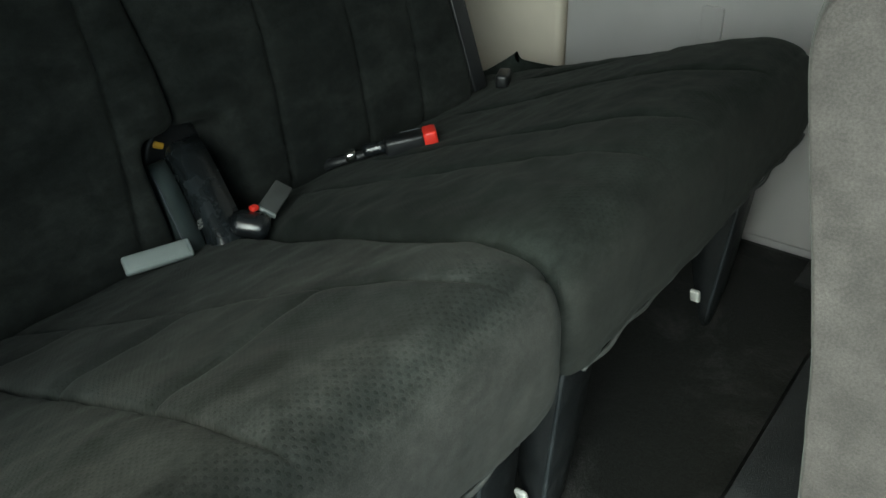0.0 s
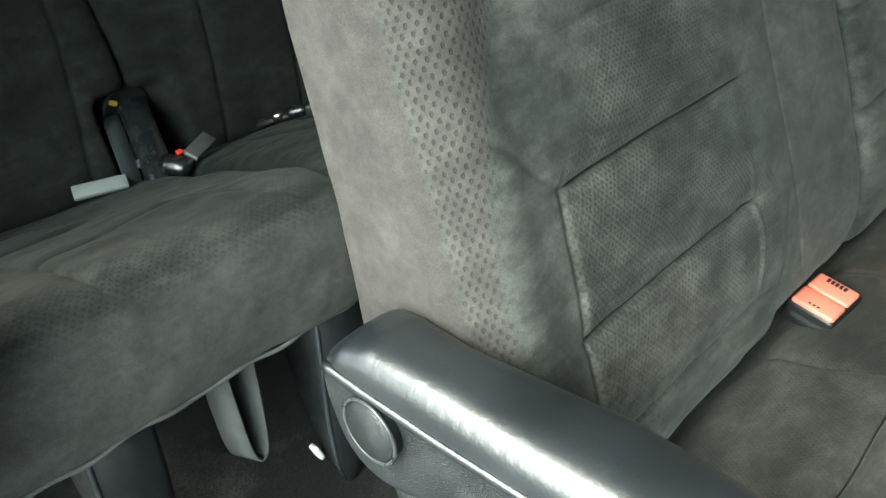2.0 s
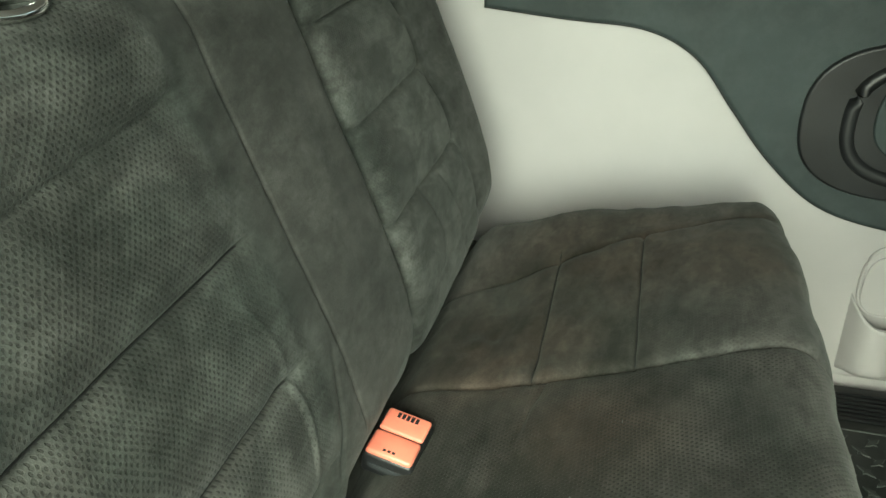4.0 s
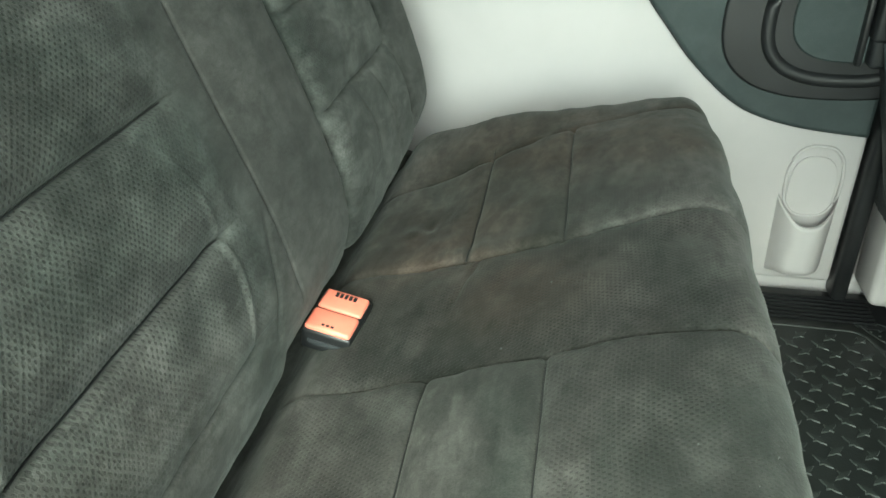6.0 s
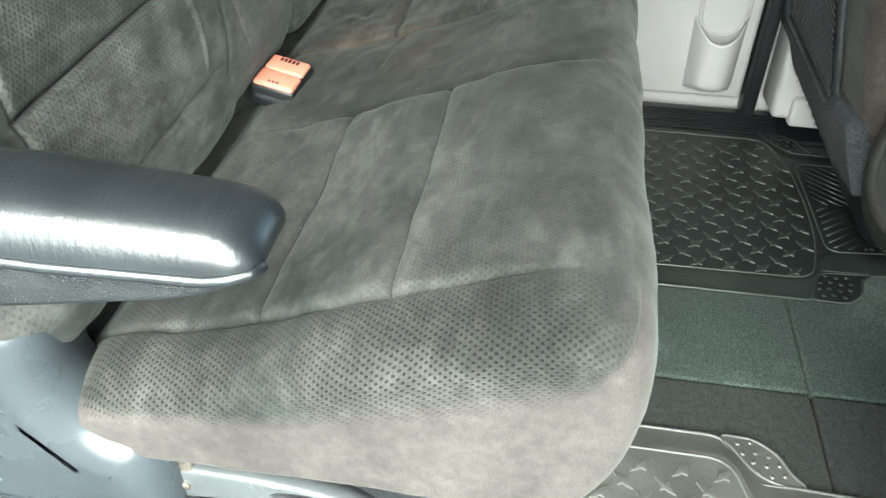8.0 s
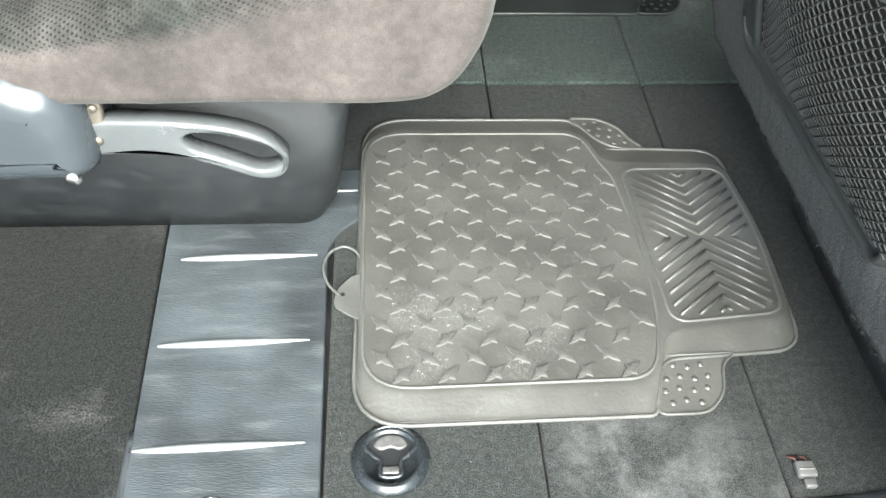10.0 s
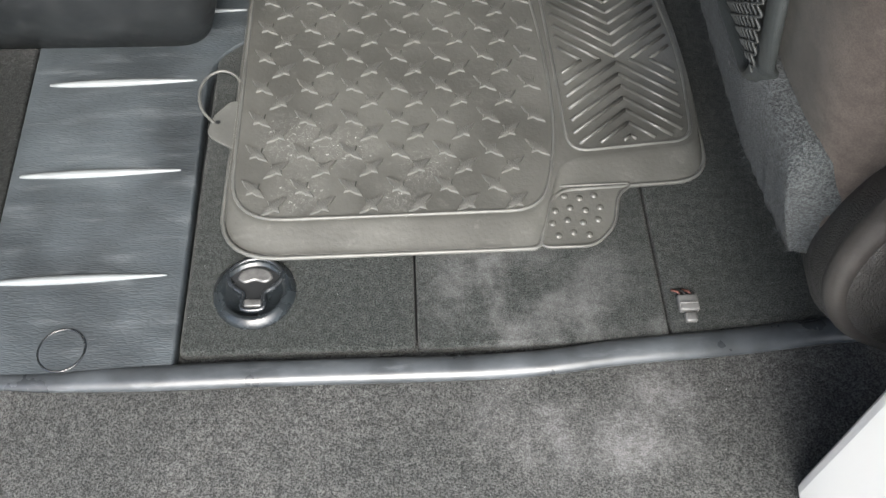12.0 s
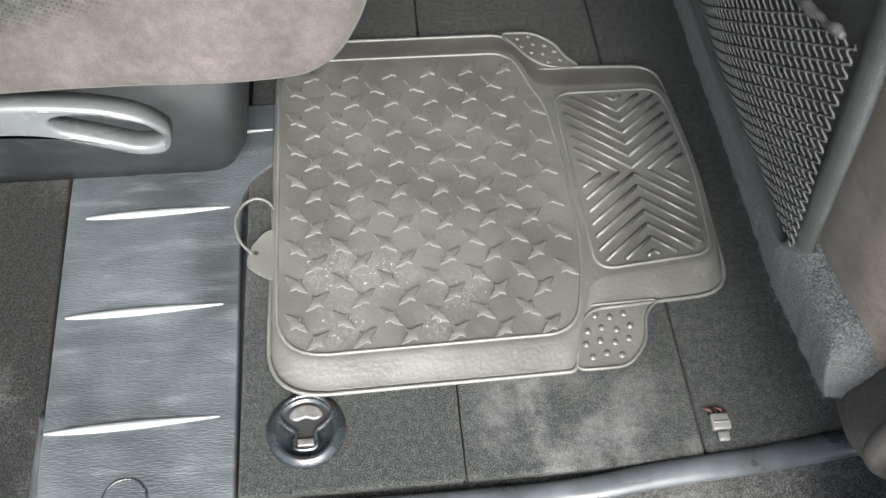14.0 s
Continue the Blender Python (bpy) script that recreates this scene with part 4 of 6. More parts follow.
def seam_shade(name, profile, push, warp, spots, parent, front):
    """A dark line sunk along a seam in place of the shade in its groove; spots are (x or z, y) along the cushion top or
    the backrest face.
    """
    loop, _ = smooth_loop(profile, 600)
    tang = np.roll(loop, -1, 0) - np.roll(loop, 1, 0)
    nrm = np.stack([tang[:, 1], -tang[:, 0]], 1) / np.linalg.norm(tang, axis=1)[:, None]
    if np.sum(loop[:, 0] * np.roll(loop[:, 1], -1) - np.roll(loop[:, 0], -1) * loop[:, 1]) < 0:
        nrm = -nrm
    keep = np.where(nrm[:, 0] > 0.3 if front else nrm[:, 1] > 0.35)[0]
    line = []
    for key, y in spots:
        k = keep[np.argmin(np.abs(loop[keep, 1 if front else 0] - key))]
        x, z, nx, nz = loop[k, 0], loop[k, 1], nrm[k, 0], nrm[k, 1]
        one = np.array([x]), np.array([y]), np.array([z])
        d = float(push(*one, np.array([nx]), np.array([nz]))[0]) + 0.0006
        off = warp(*one)[0] if warp else (0, 0, 0)
        line.append((x + nx * d + off[0], y + off[1], z + nz * d + off[2]))
    for _ in range(3):
        line = [line[0]] + [tuple((a + 2 * b + c) / 4 for a, b, c in zip(*trio)) for trio in zip(line, line[1:], line[2:])] + [line[-1]]
    part(name, tube(line, 0.0008, 6), M_SEAM_SHADE, parent)


M_SEAM_SHADE = plain("seam_shade_dark", (0.010, 0.011, 0.011), 0.8, 0.3, 80.0)
for a, b in ((0.303, 0.592), (0.789, 1.03)):
    for sx in (0.297, 0.394):
        seam_shade("seam_thread", CUSHION, bench_top, bench_end, [(sx, y) for y in np.linspace(a, b, 60)], bench, False)
for y, xa, xb in ((0.300, 0.21, 0.46), (0.596, 0.20, 0.535), (0.785, 0.21, 0.535)):
    seam_shade("seam_thread", CUSHION, bench_top, bench_end, [(x, y) for x in np.linspace(xa, xb, 70)], bench, False)
for z, end in ((0.503, 0.575), (0.603, 0.595)):
    seam_shade("seam_thread", BACK, back_near, back_foot, [(z, y) for y in np.linspace(pleat_edge(z) + 0.006, end, 60)], bench, True)
for z in (0.500, 0.600, 0.700):
    seam_shade("seam_thread", BACK, back_far, None, [(z, y) for y in np.linspace(0.85, 1.075 + 0.25 * (0.5 - z), 50)], bench, True)

# base, recliner cover, lever
bm = bmesh.new()
low = rounded([(-0.12, 0.366), (0.408, 0.366), (0.408, 1.10), (-0.12, 1.10)], 0.035, 6)
top = rounded([(-0.06, 0.280), (0.455, 0.280), (0.455, 1.12), (-0.06, 1.12)], 0.035, 6)
ra = [bm.verts.new((p[0], p[1], 0.004)) for p in low]
rb = [bm.verts.new((0.35 * q[0] + 0.65 * p[0], 0.25 * q[1] + 0.75 * p[1], 0.05)) for p, q in zip(low, top)]
rc = [bm.verts.new((q[0], q[1], 0.275)) for q in top]
for a, b in ((ra, rb), (rb, rc)):
    for k in range(len(a)):
        bm.faces.new((a[k], a[(k + 1) % len(a)], b[(k + 1) % len(a)], b[k])).smooth = True
bm.faces.new(ra), bm.faces.new(rc)
bmesh.ops.recalc_face_normals(bm, faces=bm.faces[:])
part("seat_base", bm, M_DARK, bench, "charcoal plastic seat base skirt")

cover, _ = smooth_loop([(0.222, 0.198), (0.233, 0.208), (0.236, 0.236), (0.232, 0.266), (0.218, 0.292), (0.190, 0.306), (0.172, 0.345), (0.165, 0.40), (0.11, 0.43), (0.07, 0.44), (0.045, 0.42),
                        (0.045, 0.37), (0.045, 0.28), (0.05, 0.20), (0.12, 0.192), (0.20, 0.193)], 80)
M_COVER = plain("glossy_grey_plastic", (0.042, 0.049, 0.055), 0.25, 0.12, 9.0, 500.0, 0.00006, scuff=0.12)
part("recliner_cover", upright([tuple(p) for p in cover][::-1], 0.222, 0.285, 0.032, 9), M_COVER, bench, "shiny grey plastic recliner cover")
part("screw", lathe([(0.0, -0.004), (0.005, -0.004), (0.0075, -0.001), (0.008, 0.004)], (0.212, 0.2300, 0.203), "Y", 16), M_CHROME, bench, "bright screw head")
M_BRASS = plain("dusty_brass_steel", (0.15, 0.135, 0.11), 0.45, 0.35, 60.0, 300.0, 0.0002, 0.6)
part("hinge_plate", box(0.186, 0.236, 0.258, 0.270, 0.270, 0.286, 0.003), M_BRASS, bench, "dusty brass-coloured hinge plate")
part("hinge_link", moved(box(-0.006, 0.006, -0.005, 0.005, -0.032, 0.034, 0.003), Matrix.Translation((0.2385, 0.256, 0.246)) @ Matrix.Rotation(radians(6), 4, "Y")), M_BRASS, bench, "dusty brass-coloured link")
part("hinge_gap", box(0.165, 0.244, 0.266, 0.284, 0.200, 0.292, 0.003), M_BLACK, bench, "black hinge backing")
for px, pz, pr in ((0.224, 0.268, 0.0050), (0.240, 0.262, 0.004), (0.236, 0.228, 0.0045)):
    part("hinge_pin", lathe([(0.0, -0.003), (pr * 0.8, -0.003), (pr, -0.001), (pr, 0.004)], (px, 0.2505, pz), "Y", 14), M_BRASS, bench, "dusty steel pin")


def slotted(outer, inner, y0, y1, edge):
    """A flat lever with a slot through it and rounded edges, from two x-z loops."""
    bm = bmesh.new()
    n = 120
    rings = []
    for pts, out in ((outer, 1), (inner, -1)):
        loop, _ = smooth_loop(pts, n)
        tang = np.roll(loop, -1, 0) - np.roll(loop, 1, 0)
        nrm = np.stack([tang[:, 1], -tang[:, 0]], 1) / np.linalg.norm(tang, axis=1)[:, None]
        if np.sum((loop - loop.mean(0)) * nrm) < 0:
            nrm = -nrm
        steps = [(y1, 0.0)] + [(y0 + edge * (1 - math.sin(a)), edge * (1 - math.cos(a))) for a in np.linspace(0, math.pi / 2, 5)]
        rows = [[bm.verts.new((p[0] - out * q[0] * d, y, p[1] - out * q[1] * d)) for p, q in zip(loop, nrm)] for y, d in steps]
        rings.append(rows)
    order = rings[0] + rings[1][::-1]
    for a, b in zip(order, order[1:] + order[:1]):
        for k in range(n):
            bm.faces.new((a[k], a[(k + 1) % n], b[(k + 1) % n], b[k])).smooth = True
    bmesh.ops.recalc_face_normals(bm, faces=bm.faces[:])
    return bm


# release lever with its slotted grip
part("release_lever", slotted([(0.393, 0.200), (0.390, 0.212), (0.374, 0.228), (0.346, 0.239), (0.309, 0.245), (0.277, 0.247), (0.232, 0.246), (0.226, 0.230), (0.229, 0.211), (0.270, 0.212), (0.301, 0.207), (0.331, 0.195), (0.364, 0.181), (0.386, 0.184)],
                              [(0.387, 0.203), (0.383, 0.211), (0.370, 0.221), (0.345, 0.230), (0.327, 0.233), (0.312, 0.232), (0.306, 0.226), (0.312, 0.216), (0.332, 0.207), (0.350, 0.199), (0.366, 0.192), (0.382, 0.195)], 0.250, 0.268, 0.0045),
     M_LEVER, bench, "silver-grey slotted release lever")

# folding armrest
ARM_TOP = ((0.055, 0.548), (0.07, 0.558), (0.09, 0.562), (0.13, 0.559), (0.20, 0.551), (0.28, 0.544), (0.33, 0.539), (0.359, 0.530))
ARM_LOW = ((0.055, 0.541), (0.09, 0.534), (0.15, 0.525), (0.25, 0.515), (0.33, 0.511), (0.359, 0.516))


def arm_near(x):
    """The near edge of the rest, which narrows towards its front end."""
    return 0.163 + 0.024 * min(1.0, max(0.0, (x - 0.06) / 0.29))


rows, n_cross = [], 36
for k in range(91):
    x = 0.0555 + (0.3570 - 0.0555) * (1 - math.cos(math.pi * k / 90)) / 2
    top = float(np.interp(x, *zip(*ARM_TOP)))
    low_z = float(np.interp(x, *zip(*ARM_LOW)))
    near, far_y = arm_near(x), 0.229 + 0.020 * min(1.0, max(0.0, (x - 0.13) / 0.10))
    end = 1.0
    if x > 0.339:
        end = math.sqrt(max(0.0004, 1 - ((x - 0.339) / 0.0182) ** 2))
    if x < 0.075:
        end = math.sqrt(max(0.0004, 1 - ((0.075 - x) / 0.0198) ** 2))
    mid_y, half, tall = (near + far_y) / 2, (far_y - near) / 2 * (0.42 + 0.58 * end), (top - low_z) * (0.15 + 0.85 * end)
    row = []
    for j in range(n_cross):
        a = math.pi * j / (n_cross - 1)
        c, s_ = math.cos(a), math.sin(a)
        row.append((x, mid_y - half * math.copysign(abs(c) ** 0.78, c), low_z + tall * s_ ** 0.78 + 0.0 * x))
    rows.append(row)
verts = [p for row in rows for p in row]
faces = []
for i in range(90):
    for j in range(n_cross):
        jn = (j + 1) % n_cross
        faces.append((i * n_cross + j, i * n_cross + jn, (i + 1) * n_cross + jn, (i + 1) * n_cross + j))
faces += [tuple(range(n_cross))[::-1], tuple(90 * n_cross + j for j in range(n_cross))]
pad_mesh = mesh_of("armrest", verts, faces, M_ARM)
fix = bmesh.new()
fix.from_mesh(pad_mesh)
bmesh.ops.recalc_face_normals(fix, faces=fix.faces[:])
fix.to_mesh(pad_mesh)
fix.free()
part("armrest", pad_mesh, M_ARM, bench, "shiny black vinyl armrest")
shell, _ = smooth_loop([(0.057, 0.536), (0.060, 0.50), (0.074, 0.470), (0.10, 0.458), (0.14, 0.464), (0.19, 0.477), (0.26, 0.486), (0.32, 0.495), (0.345, 0.512), (0.30, 0.524), (0.17, 0.538), (0.08, 0.549)], 70)
arm_shell = part("armrest_shell", upright([tuple(p) for p in shell][::-1], 0.165, 0.226, 0.004, 4), M_DARK, bench, "charcoal plastic armrest shell")
part("armrest_welt", tube([(x, arm_near(x) + 0.0008, float(np.interp(x, *zip(*ARM_LOW))) + 0.0005) for x in np.linspace(0.062, 0.342, 50)]
                          + [(0.351, 0.1925, 0.5135), (0.3565, 0.200, 0.515)], 0.0036, 10), M_ARM, bench)
for ob in (arm_shell,):
    # the rest narrows towards its front end
    for v in ob.data.vertices:
        v.co.y = 0.229 - (0.229 - v.co.y) * (1 - 0.44 * min(1.0, max(0.0, (v.co.x - 0.06) / 0.29)))
part("pivot_cap", lathe([(0.0, -0.003), (0.019, -0.003), (0.021, 0.0), (0.021, 0.006)], (0.099, 0.164, 0.508), "Y", 36), M_DARK, bench, "round pivot cap")
part("pivot_ring", tube([(0.099 + 0.0225 * math.cos(a), 0.163, 0.508 + 0.0225 * math.sin(a)) for a in np.linspace(0, 2 * math.pi, 40, endpoint=False)], 0.0014, 8, closed=True), M_SILVER, bench)


# ---- rear bench, split into two seats ----
def rear_top(edge_lo, edge_hi, seed, near):
    def push(x, y, z, nx, nz):
        up = inside(nz, 0.35, 9, 0.05)
        if near:
            lo_line, hi_line = 0.112 + 0.12 * (x + 0.54), 0.305 + 0.45 * (x + 0.36)
            core = inside(y - lo_line, 0, 9, 0.004) * inside(y - hi_line, -9, 0, 0.004)
            h = core * (seam(x + 0.359, 0.005) + seam(x + 0.475, 0.005) + seam(x + 0.59, 0.004))
            h += (seam(y - lo_line, 0.006, 0.016) + seam(y - hi_line, 0.005, 0.014)) * inside(x, -0.66, -0.25, 0.01)
        else:
            core = inside(y, edge_lo + 0.06, edge_hi - 0.06, 0.01)
            h = np.zeros_like(x)
            for a in (0.545, 0.655, 0.850, 1.02):
                h = h + seam(y - a - 0.30 * (x + 0.55), 0.006, 0.014) * inside(x, -0.60, -0.25, 0.01)
        h = h + 0.005 * core * inside(x, -0.66, -0.30, 0.02)
        low = seam(x + 0.222, 0.003, 0.008) * inside(z, 0.40, 0.47, 0.01)
        return up * h + low + hills(x + seed, y, z) * 1.1
    return push


def rear_bands(edge_lo, edge_hi):
    def bands(x, y, z, nx, nz):
        band = 0.9 * inside(x, -0.275, -0.212, 0.003) * inside(y, edge_lo + 0.05, edge_hi - 0.04, 0.006) * inside(nz, 0.05, 9, 0.1)
        # the front face takes the paler side colour, making up for missing light
        return np.stack([0.8 * band, inside(x, -0.214, 9, 0.006) * inside(z, 0.33, 0.462, 0.012), 0.3 * inside(x, -0.66, -0.28, 0.02)])
    return bands


def rear_back(edge_lo, edge_hi, ribs, seed):
    def push(x, y, z, nx, nz):
        face = inside(nx, 0.3, 9, 0.05)
        h = np.zeros_like(x)
        for r in ribs:
            h = h + seam(y - r - 0.04 * np.sin((z - 0.4) * 5), 0.005, 0.016)
        return face * h + hills(x + seed, y, z) * 1.2
    return push


REAR_CUSHION = [(-0.74, 0.335), (-0.68, 0.350), (-0.55, 0.391), (-0.42, 0.436), (-0.33, 0.467), (-0.265, 0.480), (-0.221, 0.470), (-0.201, 0.440), (-0.196, 0.395), (-0.198, 0.360),
                (-0.212, 0.338), (-0.30, 0.335), (-0.50, 0.320), (-0.70, 0.310), (-0.75, 0.34)]
REAR_BACK = [(-0.670, 0.35), (-0.690, 0.44), (-0.730, 0.55), (-0.80, 0.70), (-0.85, 0.85), (-0.90, 0.95), (-0.96, 0.96), (-0.985, 0.90), (-0.94, 0.70), (-0.87, 0.50),
             (-0.81, 0.38), (-0.75, 0.34)]


def hinge_hollow(x, y, z):
    """The backrests give way round the hinge cover between them."""
    s = inside(y, 0.372, 0.476, 0.004) * inside(z, -9, 0.462, 0.006)
    return np.stack([-0.075 * s * inside(x, -0.80, 9, 0.02), 0 * x, 0 * x], 1)


def seat_leg(y, top_x):
    """A tapered plastic leg cover with a worn raised edge, standing on the floor."""
    bm = bmesh.new()
    rows = []
    for z, x0, x1, w in ((0.345, top_x - 0.10, top_x, 0.036), (0.24, top_x - 0.085, top_x - 0.006, 0.037), (0.14, top_x - 0.065, top_x - 0.014, 0.035),
                         (0.06, top_x - 0.050, top_x - 0.022, 0.028), (0.015, top_x - 0.042, top_x - 0.028, 0.016), (0.001, top_x - 0.038, top_x - 0.032, 0.008)):
        rows.append([bm.verts.new((x, y + s * w, z)) for x, s in ((x0, -1), (x1 - 0.006, -1), (x1, -0.8), (x1 + 0.002, 0), (x1, 0.8), (x1 - 0.006, 1), (x0, 1))])
    for a, b in zip(rows, rows[1:]):
        for k in range(7):
            bm.faces.new((a[k], a[(k + 1) % 7], b[(k + 1) % 7], b[k])).smooth = True
    bm.faces.new(rows[0]), bm.faces.new(rows[-1])
    bmesh.ops.recalc_face_normals(bm, faces=bm.faces[:])
    return bm


def leg_edge(y, top_x):
    return tube([(top_x - 0.003, y - 0.034, 0.34), (top_x - 0.008, y - 0.036, 0.24), (top_x - 0.017, y - 0.034, 0.14), (top_x - 0.026, y - 0.026, 0.06), (top_x - 0.031, y - 0.014, 0.015)], 0.003, 8)


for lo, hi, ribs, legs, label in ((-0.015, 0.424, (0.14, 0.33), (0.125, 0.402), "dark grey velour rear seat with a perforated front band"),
                                  (0.430, 1.125, (0.55, 0.70, 0.82, 1.0), (0.545, 1.05), "grey velour double rear seat, its shadow put into the cloth colour")):
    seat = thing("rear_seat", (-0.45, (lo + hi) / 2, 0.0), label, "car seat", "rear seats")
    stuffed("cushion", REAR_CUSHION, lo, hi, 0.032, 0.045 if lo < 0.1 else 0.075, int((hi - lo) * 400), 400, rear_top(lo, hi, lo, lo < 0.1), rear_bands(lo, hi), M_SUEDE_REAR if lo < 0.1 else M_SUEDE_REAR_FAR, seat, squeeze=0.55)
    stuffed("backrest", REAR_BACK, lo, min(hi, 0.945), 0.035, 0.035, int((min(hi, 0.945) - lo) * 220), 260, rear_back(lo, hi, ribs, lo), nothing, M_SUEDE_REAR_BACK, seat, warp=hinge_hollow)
    part("cushion_hem", tube([(-0.203 + 0.0015 * math.sin(y * 90), y, 0.343 + 0.002 * math.sin(y * 60)) for y in np.linspace(lo + 0.03, hi - 0.03, 60)], 0.0026, 8), M_BELT, seat, "frayed cushion hem")
    for ly in legs:
        leg = part("leg", seat_leg(ly, -0.245), M_DARK, seat, "charcoal plastic leg cover")
        part("leg_edge", leg_edge(ly, -0.245), M_STRIP, leg)
        part("leg_clip", moved(box(-0.008, 0.008, -0.004, 0.004, -0.013, 0.013, 0.003), Matrix.Translation((-0.292, ly - 0.040, 0.075)) @ Matrix.Rotation(radians(20), 4, "X")), M_CLIP, leg, "white plastic clip")
    part("under_rail", box(-0.62, -0.58, lo + 0.02, hi - 0.02, 0.02, 0.06, 0.006), M_BLACK, seat)
    part("seat_pan", box(-0.70, -0.33, lo + 0.03, hi - 0.03, 0.265, 0.335, 0.02), M_BLACK, seat)

# pull strap looping below the near rear seat
loop_pts = [(-0.235, 0.224, 0.345), (-0.232, 0.226, 0.28), (-0.230, 0.230, 0.225), (-0.232, 0.240, 0.200), (-0.236, 0.252, 0.212), (-0.240, 0.258, 0.27), (-0.242, 0.260, 0.345)]
loop_line, _ = smooth_loop(loop_pts, 40, False)
bm = bmesh.new()
rows = [[bm.verts.new((x + dx, y + dy, z)) for dx, dy in ((-0.016, -0.007), (0.016, 0.007), (0.015, 0.0095), (-0.017, -0.0045))] for x, y, z in loop_line]
for a, b in zip(rows, rows[1:]):
    for k in range(4):
        bm.faces.new((a[k], a[(k + 1) % 4], b[(k + 1) % 4], b[k])).smooth = True
bmesh.ops.recalc_face_normals(bm, faces=bm.faces[:])
solid("pull_strap", bm, M_BELT, "grey webbing pull strap looped below the rear seat", "strap")


# ---- front seats ----
def back_x(z):
    return 0.920 - 0.25 * z


def front_seat(label):
    seat = thing("front_seat", (1.05, 0.235, 0.0), label, "car seat", "front seats")
    prof = [(back_x(z) + 0.012, z) for z in (0.17, 0.25, 0.35, 0.5, 0.65, 0.80)] + [(0.74, 0.86), (0.80, 0.86)] + \
           [(back_x(z) + 0.15, z) for z in (0.75, 0.5, 0.35, 0.25)] + [(1.04, 0.19), (0.97, 0.155)]
    stuffed("backrest", prof, -0.004, 0.470, 0.045, 0.045, 90, 220,
            lambda x, y, z, nx, nz: hills(x + 5, y, z) + seam(y - 0.052 - 0.03 * np.sin(z * 9), 0.003, 0.006) * inside(nx, -0.5, 0.5, 0.1), nothing, M_SUEDE_BROWN, seat, "brown-grey velour backrest")
    stuffed("cushion", [(0.98, 0.20), (1.05, 0.30), (1.3, 0.33), (1.45, 0.33), (1.5, 0.27), (1.45, 0.20), (1.2, 0.16), (1.02, 0.16)], 0.03, 0.44, 0.04, 0.04, 40, 80, nothing, nothing, M_SUEDE_BROWN, seat)
    # hard back panel behind the netting
    bm = bmesh.new()
    outline = rounded([(0.118, 0.19), (0.415, 0.19), (0.450, 0.40), (0.450, 0.80), (0.082, 0.80), (0.082, 0.40)], 0.03, 6)
    fr = [bm.verts.new((back_x(z) - 0.003 - 0.006 * math.sin((y - 0.04) / 0.4 * math.pi), y, z)) for y, z in outline]
    bk = [bm.verts.new((back_x(z) + 0.04, y, z)) for y, z in outline]
    n = len(fr)
    bm.faces.new(fr), bm.faces.new(bk[::-1])
    for k in range(n):
        bm.faces.new((fr[k], bk[k], bk[(k + 1) % n], fr[(k + 1) % n]))
    bmesh.ops.recalc_face_normals(bm, faces=bm.faces[:])
    part("back_panel", bm, M_PANEL, seat, "black grained back panel")
    # moulded edge round the panel
    ring = [(back_x(z) - 0.004, y, z) for y, z in rounded([(0.074, 0.80), (0.074, 0.40), (0.082, 0.232), (0.415, 0.226), (0.450, 0.40), (0.455, 0.80)], 0.03, 8)]
    part("edge_moulding", tube(ring, 0.0105, 12, squash=0.5), M_TRIM, seat, "worn grey plastic edge moulding")
    band = [(back_x(z) - 0.002 - 0.010 * math.sin(math.pi * k / 6), 0.374 + 0.10 * (z - 0.24) + 0.074 * k / 6, z) for z in np.linspace(0.236, 0.80, 20) for k in range(7)]
    bm = bmesh.new()
    vs = [bm.verts.new(p) for p in band] + [bm.verts.new((p[0] + 0.02, p[1], p[2])) for p in band]
    for side, flip in ((0, 1), (140, -1)):
        for i in range(19):
            for k in range(6):
                q = side + i * 7 + k
                bm.faces.new([vs[n] for n in (q, q + 1, q + 8, q + 7)][::flip]).smooth = True
    for i in range(19):
        for k in (0, 6):
            q = i * 7 + k
            bm.faces.new([vs[n] for n in (q, q + 7, q + 147, q + 140)])
    bmesh.ops.recalc_face_normals(bm, faces=bm.faces[:])
    part("side_panel", bm, M_TRIM, seat, "worn grey plastic side panel")
    part("pocket_rod", tube([(back_x(z) - 0.014, 0.366 + 0.10 * (z - 0.24), z) for z in (0.246, 0.30, 0.38, 0.47)], 0.0042, 10), M_MOULD, seat, "shiny plastic pocket rod")
    part("rod_socket", box(back_x(0.49) - 0.022, back_x(0.49) + 0.0, 0.405, 0.437, 0.465, 0.55, 0.006, 3), M_BLACK, seat)

    # netting: wavy cords that touch their neighbours by turns
    zlo, pitch, near_y, far_y = 0.250, 0.0060, 0.080, 0.366

    def hem_z(y):
        return 0.448 - 0.030 * math.sin(math.pi * min(1, max(0, (y - near_y) / (far_y - near_y)))) ** 0.8

    def net_x(y, z):
        rise = 0.022 * math.sin(math.pi * min(1, max(0, (z - zlo) / (hem_z(y) - zlo))) ** 0.8 * 0.75)
        return back_x(z) - 0.012 - rise * math.sin(math.pi * min(1, max(0, (y - near_y) / (far_y - near_y))))
    verts, faces, steps = [], [], 96
    for k in range(int((far_y - near_y) / pitch)):
        base, yk = len(verts), near_y + (k + 0.5) * pitch
        for i in range(steps + 1):
            z = zlo + (hem_z(yk) - zlo) * i / steps
            wave = math.sin(2 * math.pi * (z - zlo) / 0.0104 + k * math.pi)
            y = yk + (pitch * 0.5 - 0.0006) * max(-0.85, min(0.85, 1.4 * wave))
            x = net_x(y, z) - 0.0006 * wave
